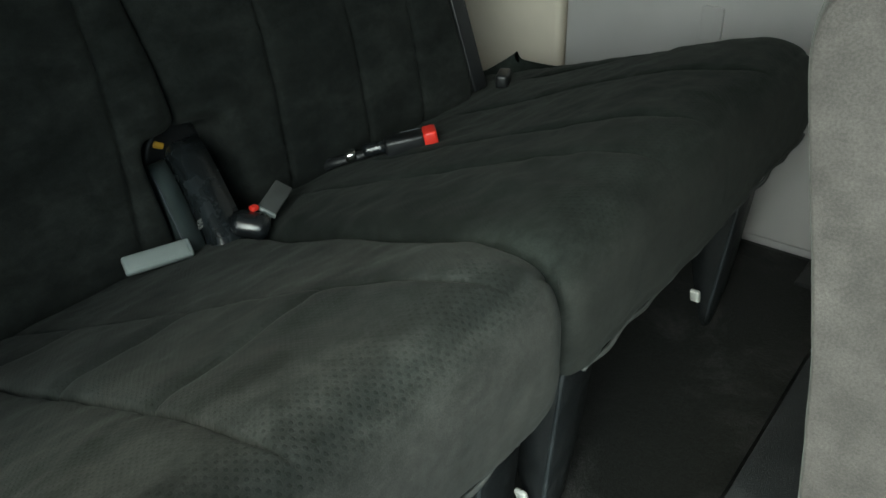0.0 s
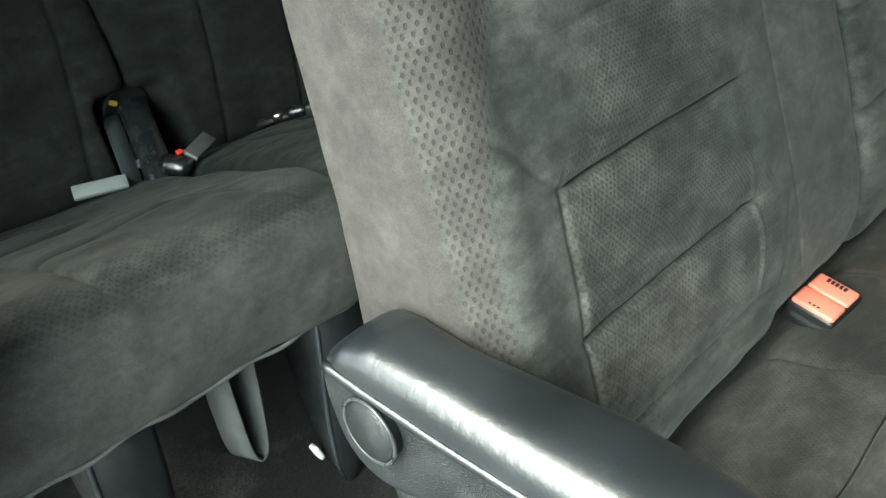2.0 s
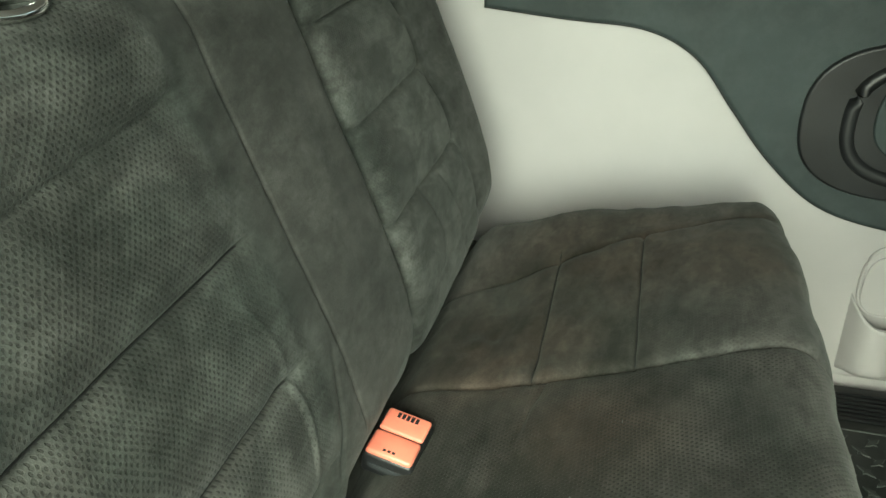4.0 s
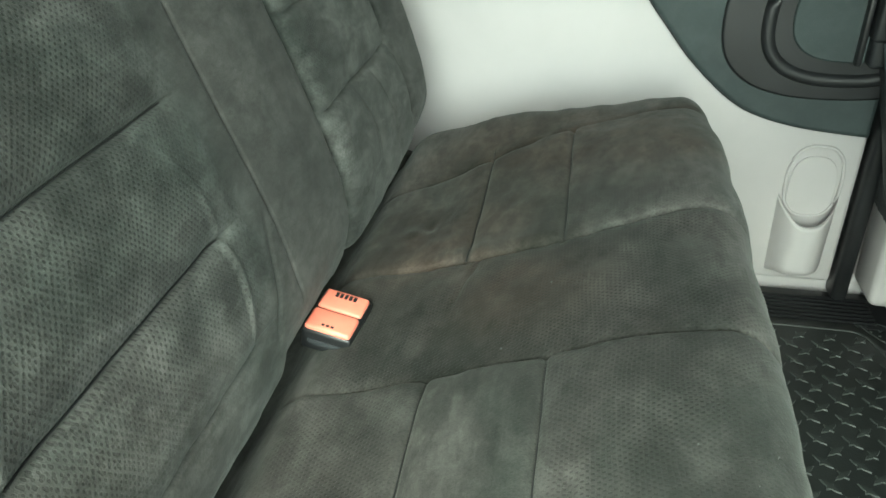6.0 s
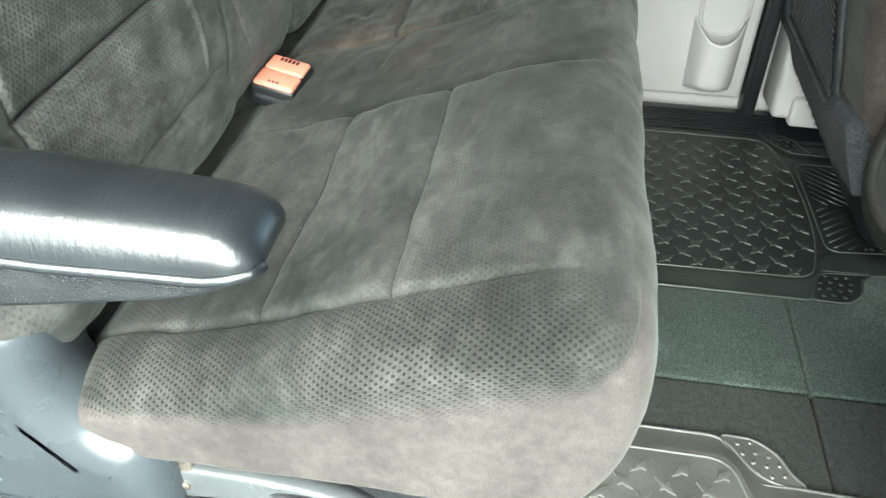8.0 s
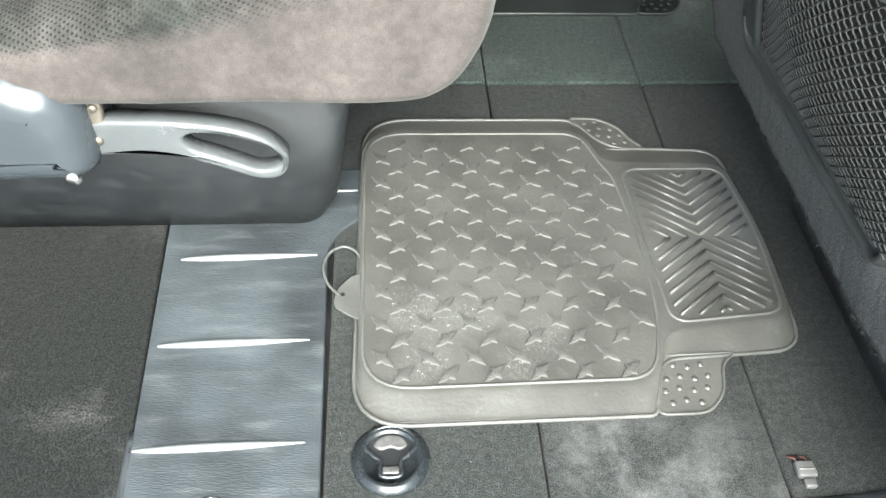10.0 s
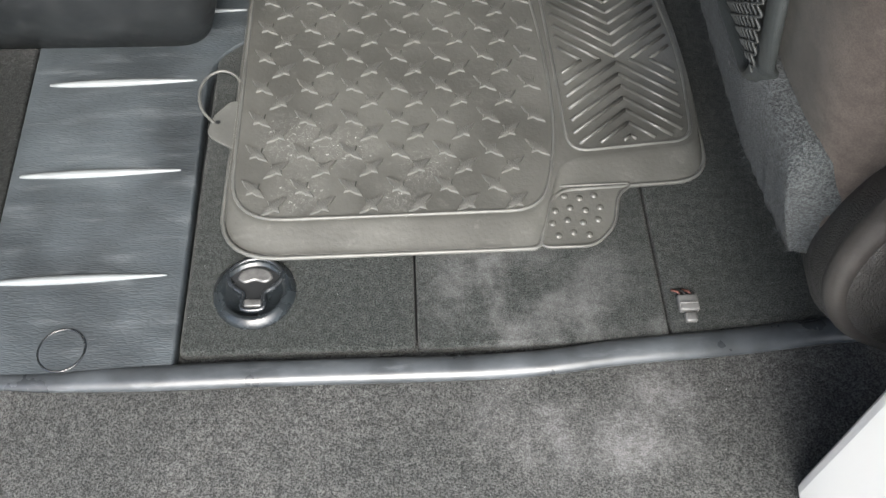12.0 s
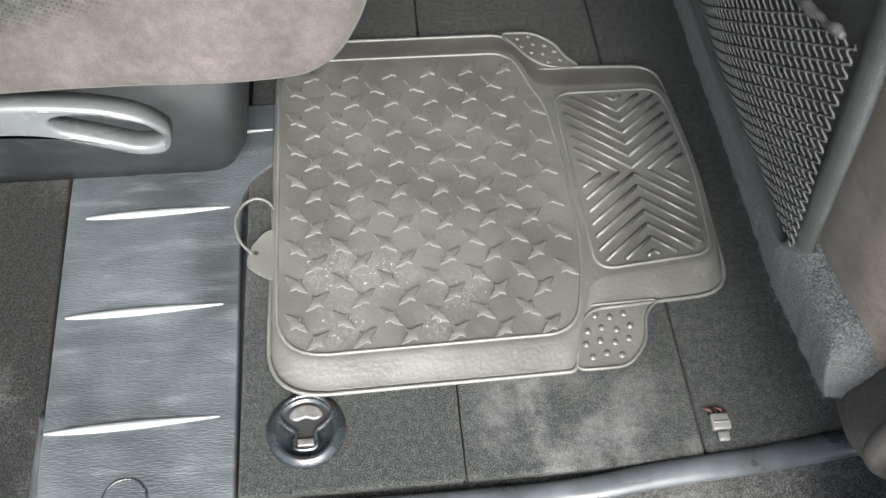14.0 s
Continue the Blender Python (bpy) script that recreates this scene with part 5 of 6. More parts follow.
            for a, b in ((-1, 0), (0, -1), (1, 0), (0, 1)):
                verts.append((x + b * 0.0010, y + a * 0.0015, z))
        for i in range(steps):
            for c in range(4):
                p, q = base + 4 * i + c, base + 4 * i + (c + 1) % 4
                faces.append((p, q, q + 4, p + 4))
    part("net_pocket", mesh_of("net_pocket", verts, faces, M_NET), M_NET, seat, "black net map pocket")
    hem = []
    for k in range(6, 180):
        y = near_y + (far_y - near_y) * k / 179
        z = hem_z(y) + 0.002
        hem.append((net_x(y, z) - 0.001, y, z + 0.0006 * math.sin(k * 0.75)))
    part("pocket_hem", tube(hem, [0.0026 + 0.0007 * math.sin(k * 0.55 + 0.5 + 1.6 * math.sin(k * 0.13)) for k in range(6, 180)], 8), M_NET, seat, "gathered elastic pocket hem")

    # felt flap: hangs clear of the floor and turns forward round the near corner
    rng = random.Random(4)
    bm = bmesh.new()
    rows, edge = [], []
    for k in range(150):
        s = k / 149
        if s < 0.14:
            turn = s / 0.14
            y, ahead = -0.022 + 0.030 * turn ** 0.6, 0.10 * (1 - turn) ** 1.6
        else:
            y, ahead = 0.008 + 0.53 * (s - 0.14) / 0.86, 0.0
        near_end = max(0.0, 1 - s / 0.28)
        tuck = max(0.0, 1 - s / 0.16)
        low_x, low_z = 0.882 + 0.018 * near_end + ahead + 0.0007 * math.sin(k * 1.3) * math.sin(k * 0.37), 0.146 + 0.0015 * rng.uniform(-1, 1)
        top_x, top_z = 0.856 + 0.004 * near_end + ahead, 0.252 + 0.006 * near_end - 0.062 * tuck
        ring_ = [(low_x + 0.012, low_z), (low_x - 0.002, low_z), (low_x - 0.006, low_z + 0.010), ((low_x + top_x) / 2 - 0.007, (low_z + top_z) / 2), (top_x - 0.004, top_z - 0.008),
                 (top_x + 0.004, top_z), (top_x + 0.03, top_z), (low_x + 0.03, low_z + 0.02)]
        rows.append([bm.verts.new((x, y, z)) for x, z in ring_])
        edge.append((low_x - 0.003, y, low_z + 0.002))
    for a, b in zip(rows, rows[1:]):
        for k in range(8):
            bm.faces.new((a[k], a[(k + 1) % 8], b[(k + 1) % 8], b[k])).smooth = True
    bm.faces.new(rows[0]), bm.faces.new(rows[-1])
    bmesh.ops.recalc_face_normals(bm, faces=bm.faces[:])
    flap = part("felt_flap", bm, M_FELT, seat, "blue-grey felt flap hanging below the back panel")
    # loose fibres along its cut edge
    verts, faces = [], []
    for k in range(900):
        x, y, z = edge[rng.randrange(len(edge))]
        y += rng.uniform(-0.002, 0.002)
        tip = (x + rng.uniform(-0.006, 0.004), y + rng.uniform(-0.004, 0.004), z - rng.uniform(0.001, 0.006))
        n = len(verts)
        verts += [(x, y - 0.0002, z), (x, y + 0.0002, z), tip]
        faces.append((n, n + 1, n + 2))
    fringe = part("felt_fringe", mesh_of("felt_fringe", verts, faces, M_FELT), M_FELT, flap)
    fringe["kind"] = "stuff"

    # recliner cover: a rounded drum, with a paler rim for the reflection along its edge
    bm = bmesh.new()
    rings = []
    for y, cx, cz, r in ((-0.060, 1.03, 0.248, 0.02), (-0.060, 1.03, 0.248, 0.140), (-0.0575, 1.03, 0.248, 0.150), (-0.052, 1.033, 0.245, 0.158), (-0.04, 1.043, 0.236, 0.168),
                         (-0.02, 1.062, 0.217, 0.179), (0.0, 1.08, 0.200, 0.186), (0.03, 1.088, 0.190, 0.186)):
        rings.append([bm.verts.new((cx + r * math.cos(a), y, cz + r * math.sin(a))) for a in np.linspace(0, 2 * math.pi, 72, endpoint=False)])
    for p, q in zip(rings, rings[1:]):
        for k in range(72):
            bm.faces.new((p[k], p[(k + 1) % 72], q[(k + 1) % 72], q[k])).smooth = True
    bm.faces.new(rings[0]), bm.faces.new(rings[-1])
    bmesh.ops.recalc_face_normals(bm, faces=bm.faces[:])
    rec = part("recliner_cover", bm, M_DRUM, seat, "dark brown grained recliner cover")
    part("worn_rim", tube([(1.031 + 0.152 * math.cos(a), -0.0490, 0.2465 + 0.152 * math.sin(a)) for a in np.linspace(0, 2 * math.pi, 72, endpoint=False)], 0.0095, 12, closed=True), M_RIM, rec, "pale rim that stands for a reflection")
    part("seat_base", box(0.96, 1.4, 0.07, 0.40, 0.0, 0.17, 0.03, 3), M_BLACK, seat)
    return seat


M_RIM = plain("brown_rim_highlight", (0.032, 0.029, 0.027), 0.42, 0.2, 20.0)
near_seat = front_seat("brown-grey velour front seat with a net pocket behind")
far_seat = copy_thing(near_seat, Matrix.Translation((1.06, 1.105, 0.0)))
far_seat["label"] = "dark velour front seat beside the far door"


# ---- rubber mats ----
def loft(low, high, z0, z1):
    """A skirt between two outlines of equal count, closed by a flat top and underside."""
    bm = bmesh.new()
    rings = [[bm.verts.new((p[0], p[1], z0 - 0.0022)) for p in low], [bm.verts.new((p[0], p[1], z0)) for p in low]]
    for t, rise in ((0.12, 0.10), (0.5, 0.46), (0.86, 0.90)):
        rings.append([bm.verts.new((p[0] + (q[0] - p[0]) * t, p[1] + (q[1] - p[1]) * t, z0 + (z1 - z0) * rise)) for p, q in zip(low, high)])
    rings.append([bm.verts.new((q[0], q[1], z1)) for q in high])
    for p, q in zip(rings, rings[1:]):
        for k in range(len(p)):
            bm.faces.new((p[k], p[(k + 1) % len(p)], q[(k + 1) % len(p)], q[k])).smooth = True
    bm.faces.new(rings[0][::-1])
    bm.faces.new(rings[-1])
    bmesh.ops.recalc_face_normals(bm, faces=bm.faces[:])
    return bm


def holds(outline, x, y):
    """Whether a point lies within an outline."""
    c = False
    for k in range(len(outline)):
        (x1, y1), (x2, y2) = outline[k - 1][:2], outline[k][:2]
        if (y1 > y) != (y2 > y) and x < (x2 - x1) * (y - y1) / (y2 - y1) + x1:
            c = not c
    return c


def floor_mat(label):
    mat_ = thing("floor_mat", (0.68, 0.32, 0.0), label, "floor mat", "rubber mats")
    T = 0.0140
    low = rounded([(0.443, 0.096), (0.738, 0.099), (0.757, 0.163), (0.912, 0.172), (0.919, 0.330), (0.906, 0.487), (0.765, 0.494), (0.728, 0.552), (0.450, 0.554)],
                  [0.055, 0.008, 0.02, 0.035, 0.09, 0.03, 0.03, 0.02, 0.06], 8)
    high = rounded([(0.448, 0.127), (0.748, 0.132), (0.766, 0.194), (0.909, 0.209), (0.917, 0.330), (0.903, 0.450), (0.751, 0.456), (0.734, 0.517), (0.448, 0.519)],
                   [0.055, 0.03, 0.025, 0.025, 0.09, 0.025, 0.02, 0.03, 0.055], 8)
    part("mat_pad", loft(low, high, 0.0040, T), M_RUBBER, mat_, "grey rubber tread pad")
    # the worn lip lifts off the carpet along the near edge
    lip = [(p[0], p[1] - 0.0050 * math.exp(-((p[0] - 0.57) / 0.09) ** 2) * (p[1] < 0.15), 0.0045 + 0.0045 * math.exp(-((p[0] - 0.55) / 0.12) ** 2) * (p[1] < 0.15)) for p in low]
    part("flange_lip", tube(lip, 0.0022, 8, closed=True), M_RUBBER_RIM, mat_)
    rim = rounded([(0.452, 0.131), (0.744, 0.136), (0.760, 0.195), (0.767, 0.250), (0.767, 0.340), (0.758, 0.430), (0.746, 0.456), (0.730, 0.512), (0.452, 0.514)],
                  [0.052, 0.03, 0.02, 0.03, 0.05, 0.03, 0.02, 0.03, 0.052], 8)
    part("pad_rim", tube([(p[0], p[1], T) for p in rim], 0.0019, 8, closed=True), M_RUBBER_RIM, mat_)
    chev = rounded([(0.777, 0.203), (0.902, 0.215), (0.912, 0.330), (0.898, 0.443), (0.770, 0.443), (0.774, 0.340)], [0.022, 0.02, 0.09, 0.022, 0.022, 0.06], 8)
    part("heel_rim", tube([(p[0], p[1], T) for p in chev], 0.0019, 8, closed=True), M_RUBBER_RIM, mat_)
    # raised four-pointed studs, long across one diagonal
    def star(turn):
        reach = (0.0165, 0.0088, 0.0052, 0.0058, 0.0094, 0.0058, 0.0052, 0.0088)
        vs, fs = [(0, 0, 0.0024)], []
        for size, z in ((0.86, 0.0022), (1.0, -0.0006)):
            for k in range(16):
                a = turn + k * math.pi / 8
                vs.append((reach[k % 8] * size * math.cos(a), reach[k % 8] * size * math.sin(a), z))
        for k in range(16):
            j = (k + 1) % 16
            fs += [(0, 1 + k, 1 + j), (1 + k, 17 + k, 17 + j, 1 + j)]
        return mesh_of("stud", vs, fs, M_STUD, False)
    for mesh, x0, y0, dx, dy in ((star(radians(41)), 0.4925, 0.1460, 0.0455, 0.0428), (star(radians(137)), 0.4718, 0.1665, 0.0457, 0.0426)):
        for i in range(7):
            for j in range(9):
                x, y = x0 + i * dx, y0 + j * dy
                if all(holds(rim, x + a, y + b) for a, b in ((0.010, 0), (-0.010, 0), (0, 0.009), (0, -0.009))):
                    part("stud", mesh, M_STUD, mat_).location = (x, y, T)
    # ribs of the heel panel: chevrons that meet on its middle
    cx, cy, slope = 0.841, 0.325, 0.80
    for sx in (-1, 1):
        for sy in (-1, 1):
            for k in range(-6, 9):
                pts = []
                for u in np.linspace(0.0, 0.066, 60):
                    w = k * 0.0165 + 0.004 + slope * u
                    x, y = cx + sx * u, cy + sy * w
                    if w >= 0 and all(holds(chev, x + a, y + b) for a, b in ((0.007, 0), (-0.007, 0), (0, 0.007), (0, -0.007))):
                        pts.append((x, y, T))
                if len(pts) > 5:
                    part("heel_rib", tube([pts[0], pts[-1]], 0.0022, 6), M_RUBBER, mat_)
    # corner tabs with dimples
    for ol, spots in (([(0.738, 0.0995), (0.790, 0.100), (0.812, 0.122), (0.820, 0.158), (0.838, 0.170), (0.755, 0.168)], (0.757, 0.112)),
                      ([(0.722, 0.555), (0.763, 0.553), (0.789, 0.534), (0.799, 0.509), (0.816, 0.492), (0.752, 0.490)], (0.748, 0.503))):
        o = rounded(ol, 0.012, 6)
        tab = part("corner_tab", slab(o, 0.0012, 0.0050, 0.0015), M_RUBBER, mat_)
        part("tab_edge", tube([(p[0], p[1], 0.0050) for p in o], 0.0018, 6, closed=True), M_RUBBER_RIM, tab)
        tmp = bmesh.new()
        bmesh.ops.create_uvsphere(tmp, u_segments=8, v_segments=5, radius=0.0036)
        moved(tmp, Matrix.Diagonal((1, 1, 0.6, 1)))
        dot = bpy.data.meshes.new("dimple")
        tmp.to_mesh(dot)
        tmp.free()
        dot.materials.append(M_RUBBER)
        for i in range(4):
            for j in range(4):
                x, y = spots[0] + 0.0145 * i - 0.004 * (j % 2), spots[1] + 0.0138 * j + 0.003 * (i % 2)
                if all(holds(o, x + a, y + b) for a, b in ((0.005, 0), (-0.005, 0), (0, 0.005), (0, -0.005))):
                    part("dimple", dot, M_RUBBER, tab).location = (x, y, 0.0050)
    # hanging tag with its loop
    tag = rounded([(0.452, 0.215), (0.452, 0.280), (0.440, 0.278), (0.425, 0.260), (0.420, 0.238), (0.430, 0.228)], 0.008, 5)
    part("tag", slab(tag, 0.010, 0.0125, 0.0008), M_RUBBER_RIM, mat_, "grey rubber hang tag")
    part("tag_hole", lathe([(0.0, 0.0), (0.0026, 0.0), (0.0026, 0.0006)], (0.4305, 0.251, 0.0124), "Z", 14), M_BLACK, mat_)
    lp, _ = smooth_loop([(0.4265, 0.251, 0.012), (0.414, 0.266, 0.014), (0.409, 0.289, 0.016), (0.416, 0.308, 0.017), (0.430, 0.316, 0.017), (0.444, 0.310, 0.015), (0.451, 0.296, 0.010)], 40, False)
    part("tag_loop", tube([tuple(p) for p in lp], 0.0016, 8), M_RUBBER_RIM, mat_, "thin plastic tag loop")
    return mat_


near_mat = floor_mat("worn grey diamond-tread rubber mat on dark carpet")
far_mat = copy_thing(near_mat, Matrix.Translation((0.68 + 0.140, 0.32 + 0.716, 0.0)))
# the copy wears the rubber with shade in its colour
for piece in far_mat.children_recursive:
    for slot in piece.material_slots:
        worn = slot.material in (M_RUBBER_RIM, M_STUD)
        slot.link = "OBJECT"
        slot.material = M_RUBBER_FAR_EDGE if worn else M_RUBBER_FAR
far_mat["label"] = "diamond-tread rubber mat by the far door, shade put into its colour"


# ---- small things ----
# floor latch: a round recessed pull in the carpet lid
latch = thing("floor_latch", (0.479, 0.064, 0.0), "round black plastic pull latch set in the carpet", "latch")
part("latch_ring", lathe([(0.0, 0.0015), (0.0250, 0.0015), (0.0265, 0.0060), (0.0285, 0.0066), (0.0305, 0.0060), (0.0366, 0.0012), (0.0372, -0.004)], (0.479, 0.064, 0.0), "Z", 48), M_LATCH, latch)
outline, _ = smooth_loop([(0.470, 0.046), (0.488, 0.046), (0.488, 0.060), (0.496, 0.067), (0.503, 0.078), (0.495, 0.091), (0.479, 0.096), (0.463, 0.091), (0.455, 0.078), (0.462, 0.067), (0.470, 0.060)], 70)
part("latch_rim", tube([(x, y, 0.0045) for x, y in outline], 0.0024, 8, closed=True), M_VINYL, latch)
part("latch_paddle", slab([tuple(p) for p in outline], 0.0012, 0.0032, 0.001), M_BLACK, latch)
fan, _ = smooth_loop([(0.4635, 0.0765), (0.468, 0.0845), (0.479, 0.0875), (0.490, 0.0845), (0.4945, 0.0765), (0.4880, 0.0718), (0.479, 0.0740), (0.4700, 0.0718)], 40)
part("latch_pull", slab([tuple(p) for p in fan], 0.0030, 0.0052, 0.0020, 3), M_WORN, latch, "bright worn pull plate")
part("latch_foot", moved(box(-0.0075, 0.0075, -0.0035, 0.0035, -0.001, 0.003, 0.001), Matrix.Translation((0.479, 0.0505, 0.004))), M_WORN, latch)

# loose grey connector with a stub of wires by the sill
plug = thing("wire_connector", (0.863, 0.028, 0.0), "small grey plastic wire connector poking out of the carpet", "connector")
part("plug_body", box(0.855, 0.873, 0.030, 0.046, 0.0, 0.008, 0.002), M_PLUG, plug)
part("plug_rib", box(0.856, 0.872, 0.036, 0.038, 0.0078, 0.009, 0.0005, 1), M_PLUG, plug)
part("plug_end", box(0.859, 0.870, 0.020, 0.0295, 0.0, 0.006, 0.002), M_PLUG, plug)
for k, m in enumerate((M_WIRE, M_BLACK, M_WIRE)):
    part("wire", tube([(0.859 + k * 0.005, 0.046, 0.004), (0.857 + k * 0.005, 0.050, 0.004), (0.853 + k * 0.005, 0.054, 0.0)], 0.0012, 6), m, plug)

# buckle of the second-row bench
tilt = Matrix.Translation((0.190, 0.688, 0.355)) @ Matrix.Rotation(radians(-5), 4, "Z") @ Matrix.Rotation(radians(10), 4, "Y") @ Matrix.Rotation(radians(4), 4, "X")
buckle = thing("belt_buckle", (0.19, 0.70, 0.345), "orange-red push button seat belt buckle between cushion and backrest", "belt buckle", "belt buckles")
part("buckle_body", moved(box(-0.025, 0.025, -0.031, 0.0305, -0.024, 0.002, 0.004, 3), tilt), M_BLACK, buckle)
part("push_button", moved(box(-0.0228, 0.0228, -0.0292, -0.0012, -0.006, 0.0060, 0.0035, 3), tilt), M_ORANGE, buckle, "orange push button")
part("button_plate", moved(box(-0.0222, 0.0222, 0.0012, 0.0290, -0.006, 0.0052, 0.003, 3), tilt), M_ORANGE, buckle, "orange top plate")
for k in range(5):
    part("print_bar", moved(box(-0.011 + k * 0.0046, -0.0078 + k * 0.0046, 0.0185, 0.0250, 0.0048, 0.0056), tilt), M_BLACK, buckle)
for k in range(3):
    part("print_bar", moved(box(-0.007 + k * 0.0046, -0.0042 + k * 0.0046, -0.0250, -0.0225, 0.0056, 0.0064), tilt), M_BLACK, buckle)
part("slot", moved(box(-0.017, 0.017, -0.0316, -0.0305, -0.014, -0.009), tilt), M_SILVER, buckle)

# hinge cover between the rear backrests
hinge = thing("hinge_cover", (-0.70, 0.425, 0.35), "rounded black plastic hinge cover between the rear seats", "hinge cover")
arch, _ = smooth_loop([(-0.592, 0.352), (-0.602, 0.376), (-0.632, 0.404), (-0.668, 0.432), (-0.700, 0.450), (-0.728, 0.449), (-0.752, 0.425), (-0.745, 0.37), (-0.68, 0.345), (-0.62, 0.340)], 70)
bar = upright([tuple(p) for p in arch], -0.021, 0.021, 0.015, 5)
flap, _ = smooth_loop([(-0.635, 0.350), (-0.648, 0.374), (-0.690, 0.412), (-0.720, 0.430), (-0.742, 0.428), (-0.755, 0.40), (-0.74, 0.36), (-0.68, 0.34)], 60)
flange = upright([tuple(p) for p in flap], -0.012, 0.012, 0.003, 3)
for piece, y_mid in ((bar, 0.409), (flange, 0.374)):
    # both lean along the gap between the seats
    for q in piece.verts:
        q.co.y += y_mid - 0.30 * (q.co.x + 0.66)
part("cover_shell", bar, M_LATCH, hinge, "shiny black rounded cover")
part("cover_flange", flange, M_TEAL, hinge, "flat grey-green side plate")
part("cover_edge", tube([(x - 0.001, 0.363 - 0.30 * (x + 0.66), z + 0.0005) for x, z in smooth_loop([(-0.640, 0.365), (-0.650, 0.376), (-0.690, 0.412), (-0.718, 0.429)], 24, False)[0]], 0.0014, 8), M_STRIP, hinge)
hood, _ = smooth_loop([(0.392, 0.385), (0.390, 0.425), (0.400, 0.452), (0.424, 0.468), (0.452, 0.464), (0.470, 0.440), (0.476, 0.40), (0.476, 0.37), (0.43, 0.36)], 50)
part("cover_hood", moved(slab([tuple(p) for p in hood], 0.0, 0.03, 0.006, 3), Matrix.Translation((-0.775, 0, 0)) @ Matrix(((0, 0, 1, 0), (1, 0, 0, 0), (0, 1, 0, 0), (0, 0, 0, 1)))), M_BLACK, hinge, "dark arched hood")
part("yellow_tab", moved(box(-0.002, 0.002, -0.007, 0.007, -0.004, 0.004, 0.0018), Matrix.Translation((-0.742, 0.411, 0.446)) @ Matrix.Rotation(radians(-30), 4, "X")), M_YELLOW, hinge, "small yellow tab")
part("cable", tube([tuple(p) for p in smooth_loop([(-0.728, 0.374, 0.424), (-0.712, 0.364, 0.412), (-0.690, 0.356, 0.394), (-0.676, 0.350, 0.376), (-0.672, 0.344, 0.366)], 30, False)[0]], 0.0034, 8), M_PLATE, hinge, "pale cable loop")

# belt parts lying on the rear cushions
tab = thing("belt_tongue", (-0.65, 0.33, 0.37), "grey plastic seat belt tongue lying on the rear cushion", "belt tongue")
place_m = Matrix.Translation((-0.636, 0.319, 0.379)) @ Matrix.Rotation(radians(-20), 4, "Z") @ Matrix.Rotation(radians(35), 4, "Y")
part("tongue_body", moved(box(-0.0105, 0.0105, -0.036, 0.036, -0.005, 0.005, 0.003, 3), place_m), M_PLATE, tab)
part("tongue_face", moved(box(-0.008, 0.008, -0.032, 0.032, 0.004, 0.0062, 0.0015, 2), place_m), M_PLATE, tab)
for k in range(3):
    part("webbing", tube([tuple(p) for p in smooth_loop([(-0.645, 0.380, 0.382 + k * 0.004), (-0.636, 0.392, 0.390 + k * 0.004), (-0.640, 0.406, 0.384 + k * 0.003), (-0.655, 0.415, 0.372)], 20, False)[0]], 0.0022, 6), M_BELT, tab)

short = thing("belt_buckle", (-0.60, 0.46, 0.37), "dark belt buckle with a small red button and grey plate", "belt buckle", "belt buckles")
m1 = Matrix.Translation((-0.598, 0.415, 0.386)) @ Matrix.Rotation(radians(40), 4, "Z") @ Matrix.Rotation(radians(14), 4, "Y")
part("buckle_body", moved(lathe([(0.0, -0.022), (0.012, -0.021), (0.017, -0.012), (0.016, 0.003), (0.018, 0.011), (0.013, 0.020), (0.0, 0.022)], (0, 0, 0), "X", 20), m1 @ Matrix.Diagonal((1.0, 1.05, 0.85, 1))), M_VINYL, short, "creased black buckle boot")
part("push_button", moved(box(-0.004, 0.004, -0.0045, 0.0045, -0.003, 0.003, 0.0015), Matrix.Translation((-0.601, 0.425, 0.4015))), M_RED, short, "red button")
side_axis = Vector((-0.020, 0.047, 0.008)).normalized()
face_axis = Vector((0.55, -0.10, 0.80))
face_axis = (face_axis - side_axis * face_axis.dot(side_axis)).normalized()
wide_axis = side_axis.cross(face_axis)
m2 = Matrix.Translation((-0.606, 0.460, 0.397)) @ Matrix((wide_axis, side_axis, face_axis)).transposed().to_4x4()
part("buckle_plate", moved(box(-0.011, 0.011, -0.024, 0.026, -0.002, 0.002, 0.0015), m2), M_BELT, short, "grey-green plastic plate")
part("plate_edge", moved(box(-0.012, 0.012, -0.0275, -0.0245, -0.0028, 0.0028, 0.001), m2), M_PLATE, short)

far_b = thing("belt_buckle", (-0.60, 0.66, 0.37), "black belt buckle with a bright red button", "belt buckle", "belt buckles")
m3 = Matrix.Translation((-0.590, 0.672, 0.390)) @ Matrix.Rotation(radians(-45), 4, "Z") @ Matrix.Rotation(radians(9), 4, "X")
part("buckle_body", moved(box(-0.013, 0.013, -0.028, 0.026, -0.011, 0.012, 0.005, 3), m3), M_BLACK, far_b)
red = part("push_button", moved(box(-0.014, 0.014, 0.024, 0.042, -0.013, 0.0135, 0.003, 2), m3), M_RED, far_b, "red push button")
part("button_slot", moved(box(0.0132, 0.0148, 0.029, 0.0424, -0.0135, -0.005), m3), M_BLACK, red)
part("body_edge", moved(box(-0.012, -0.010, -0.005, 0.022, 0.0112, 0.0126, 0.0005), m3), M_STRIP, far_b)
part("stalk_roll", moved(lathe([(0.0, -0.016), (0.008, -0.015), (0.0095, -0.008), (0.0085, 0.006), (0.0100, 0.014), (0.0, 0.016)], (0, -0.042, 0.002), "Y", 18), m3), M_VINYL, far_b, "creased stalk sleeve")
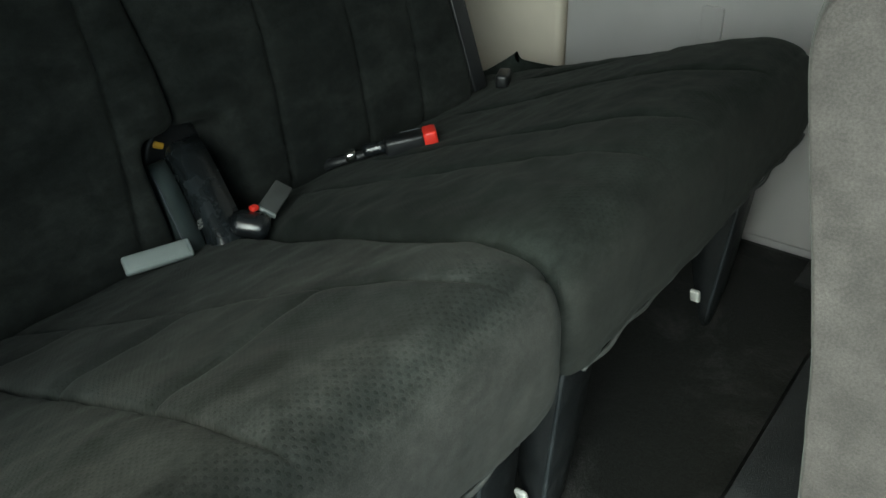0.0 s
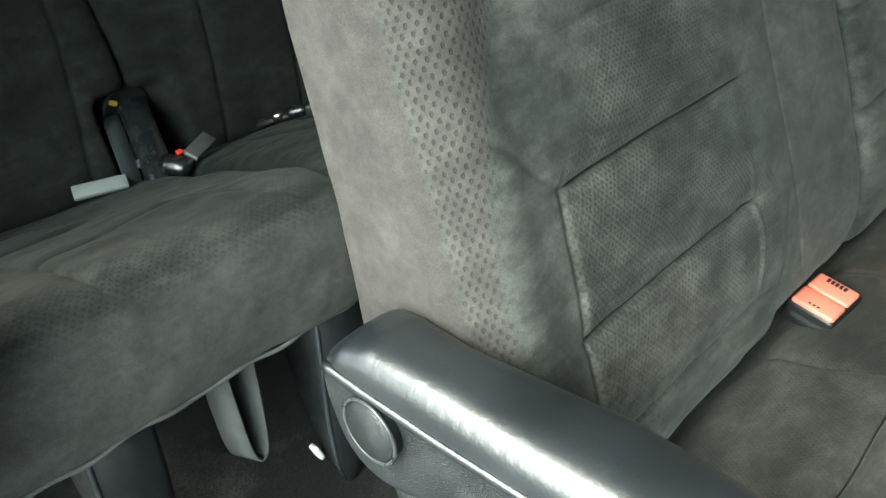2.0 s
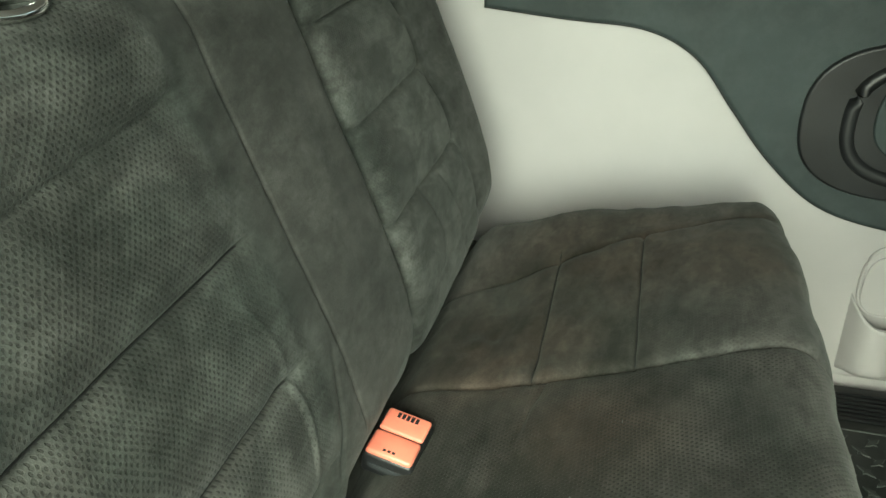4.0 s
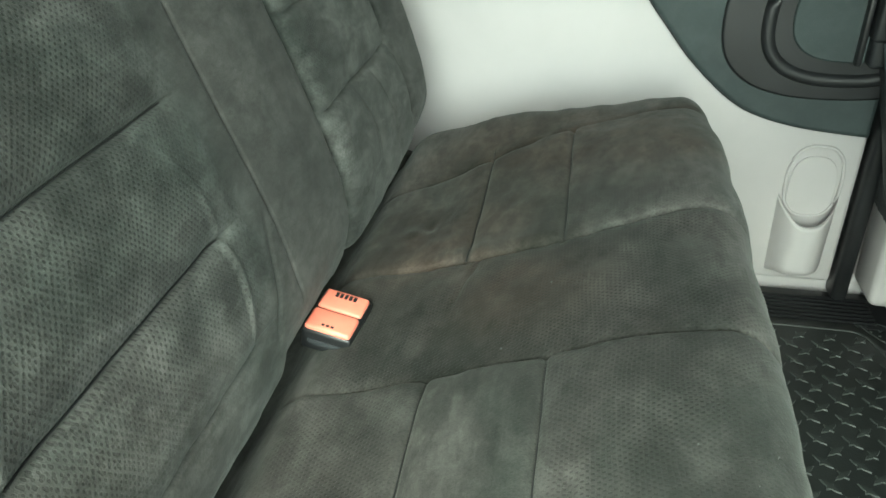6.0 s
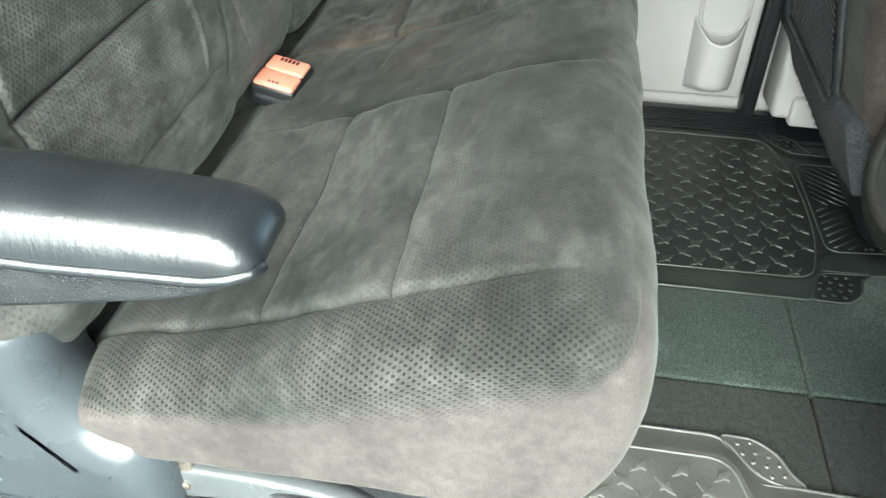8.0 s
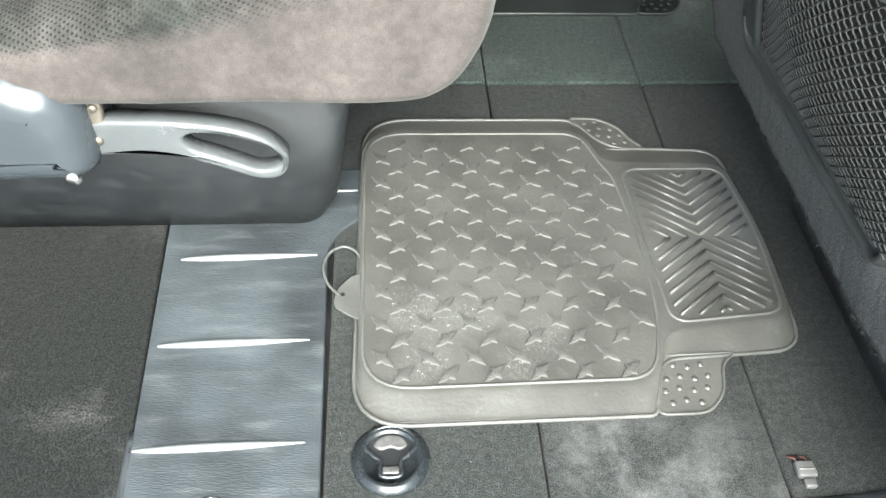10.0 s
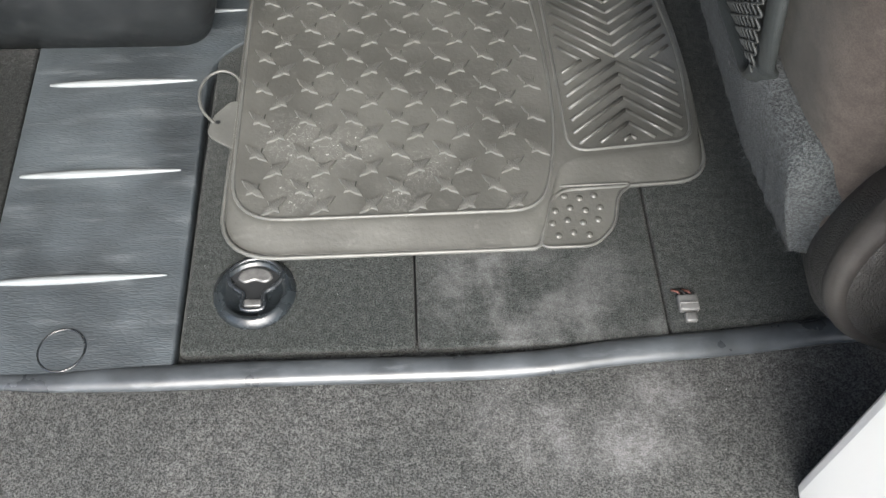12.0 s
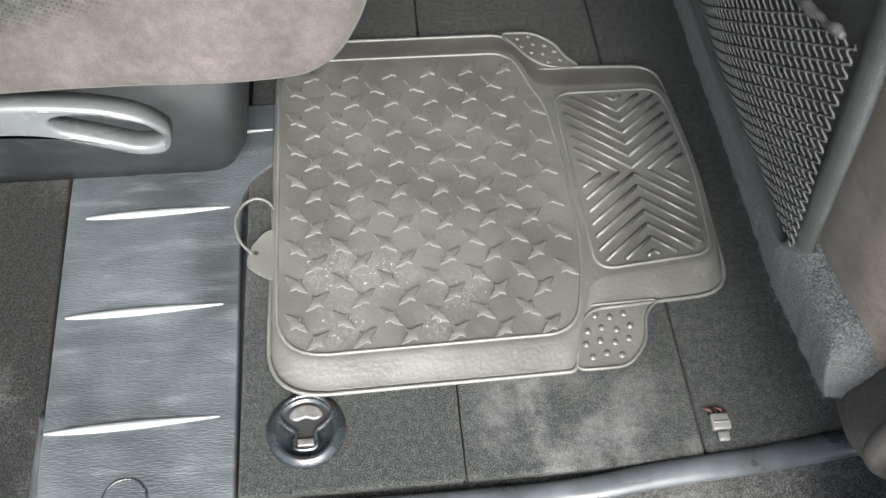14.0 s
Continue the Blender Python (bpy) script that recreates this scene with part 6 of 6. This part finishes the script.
part("buckle_link", moved(box(-0.010, 0.010, -0.082, -0.066, -0.006, 0.008, 0.005, 3), m3), M_CHROME, far_b, "bright metal link")
part("buckle_stalk", tube([tuple(m3 @ Vector(p)) for p in ((0, -0.03, 0), (0, -0.055, -0.002), (-0.004, -0.09, -0.006), (-0.012, -0.125, -0.010))], [0.009, 0.007, 0.008, 0.011], 12, squash=0.75), M_BLACK, far_b)

anchor = thing("belt_anchor", (-0.64, 0.99, 0.40), "black webbing strap and anchor beside the rear backrest", "belt anchor")
part("strap", moved(box(-0.004, 0.004, -0.016, 0.016, 0.0, 0.32, 0.002), Matrix.Translation((-0.672, 0.952, 0.36)) @ Matrix.Rotation(radians(-18), 4, "Y")), M_BLACK, anchor)
part("anchor_block", moved(box(-0.010, 0.010, -0.022, 0.020, -0.010, 0.012, 0.005, 3), Matrix.Translation((-0.640, 0.972, 0.378)) @ Matrix.Rotation(radians(25), 4, "Z")), M_BLACK, anchor)

# bright tongue resting on top of the second-row backrest
spare = thing("belt_tongue", (0.03, 0.52, 0.775), "bright metal belt tongue on top of the bench backrest", "belt tongue")
m4 = Matrix.Translation((0.040, 0.515, 0.782)) @ Matrix.Rotation(radians(80), 4, "Z") @ Matrix.Rotation(radians(15), 4, "X")
part("tongue_ring", moved(tube([(0.020 * math.cos(a), 0.011 * math.sin(a), 0) for a in np.linspace(0, 2 * math.pi, 32, endpoint=False)], 0.0038, 8, closed=True), m4), M_CHROME, spare)
part("tongue_plate", moved(box(-0.055, -0.018, -0.008, 0.008, -0.002, 0.002, 0.0015), m4), M_CHROME, spare)
part("tongue_knob", moved(box(-0.022, -0.010, -0.007, 0.007, 0.0, 0.006, 0.002, 3), m4), M_CHROME, spare)
part("strap", moved(box(-0.18, 0.07, 0.010, 0.046, -0.012, -0.008, 0.0015), m4), M_BLACK, spare, "black belt webbing")

# rear edge of the door opening beside the near rear seat
jamb = thing("door_jamb", (-0.24, -0.06, 0.3), "white jamb lining with a dark latch plate", "jamb", kind="structure")
part("jamb_lining", box(-0.27, -0.165, -0.13, -0.022, -0.05, 0.575, 0.02, 4), M_WHITE, jamb)
part("jamb_cap", box(-0.27, -0.138, -0.125, -0.020, 0.540, 0.672, 0.026, 5), M_JAMB, jamb, "dark green plastic cap")
part("latch_plate", box(-0.210, -0.128, -0.030, -0.019, 0.40, 0.640, 0.006, 3), M_JAMB, jamb, "dark green latch plate")
part("striker", moved(box(-0.013, 0.013, -0.0012, 0.0012, -0.0022, 0.0022, 0.0006), Matrix.Translation((-0.1405, -0.0178, 0.599)) @ Matrix.Rotation(radians(34), 4, "Y")), M_CHROME, jamb, "bright metal striker edge")
part("catch", moved(box(-0.0022, 0.0022, -0.001, 0.001, -0.010, 0.010, 0.0004), Matrix.Translation((-0.1235, -0.020, 0.6135)) @ Matrix.Rotation(radians(10), 4, "Y")), M_CHROME, jamb, "bright clip")
part("cap_screw", lathe([(0.0, -0.001), (0.002, -0.001), (0.003, 0.001)], (-0.150, -0.019, 0.612), "Y", 12), M_CHROME, jamb)

# lint and grit caught on the cushion and carpet
rng = random.Random(11)
bits = bmesh.new()
for k in range(34):
    x, y = rng.uniform(0.24, 0.95), rng.uniform(-0.16, 0.10)
    if 0.24 < x < 0.42 and y > -0.02 and rng.random() < 0.6:
        continue
    z = -0.0115 if y < -0.02 else 0.0035 if x < 0.418 else 0.0005
    if -0.03 < y < 0.03:
        continue
    s = rng.uniform(0.0002, 0.00045)
    bmesh.ops.create_icosphere(bits, subdivisions=1, radius=s, matrix=Matrix.Translation((x, y, z + s * 0.5)))
tagged(part("carpet_grit", bits, M_PLATE), "pale grit and lint scattered on the carpet", "grit", kind="stuff")

# pale lint on the bench
lint = bmesh.new()
for k in range(14):
    x, y = rng.uniform(0.24, 0.55), rng.uniform(0.30, 1.0)
    z = np.interp(x, [0.25, 0.33, 0.42, 0.50, 0.545], [0.352, 0.380, 0.416, 0.448, 0.450])
    s = rng.uniform(0.00025, 0.0005)
    bmesh.ops.create_icosphere(lint, subdivisions=1, radius=s, matrix=Matrix.Translation((x, y, z + 0.0015)) @ Matrix.Rotation(k, 4, "Z") @ Matrix.Diagonal((1.8, 0.8, 3.0, 1)))
tagged(part("seat_lint", lint, M_BELT), "pale lint specks on the velour bench", "lint", kind="stuff")
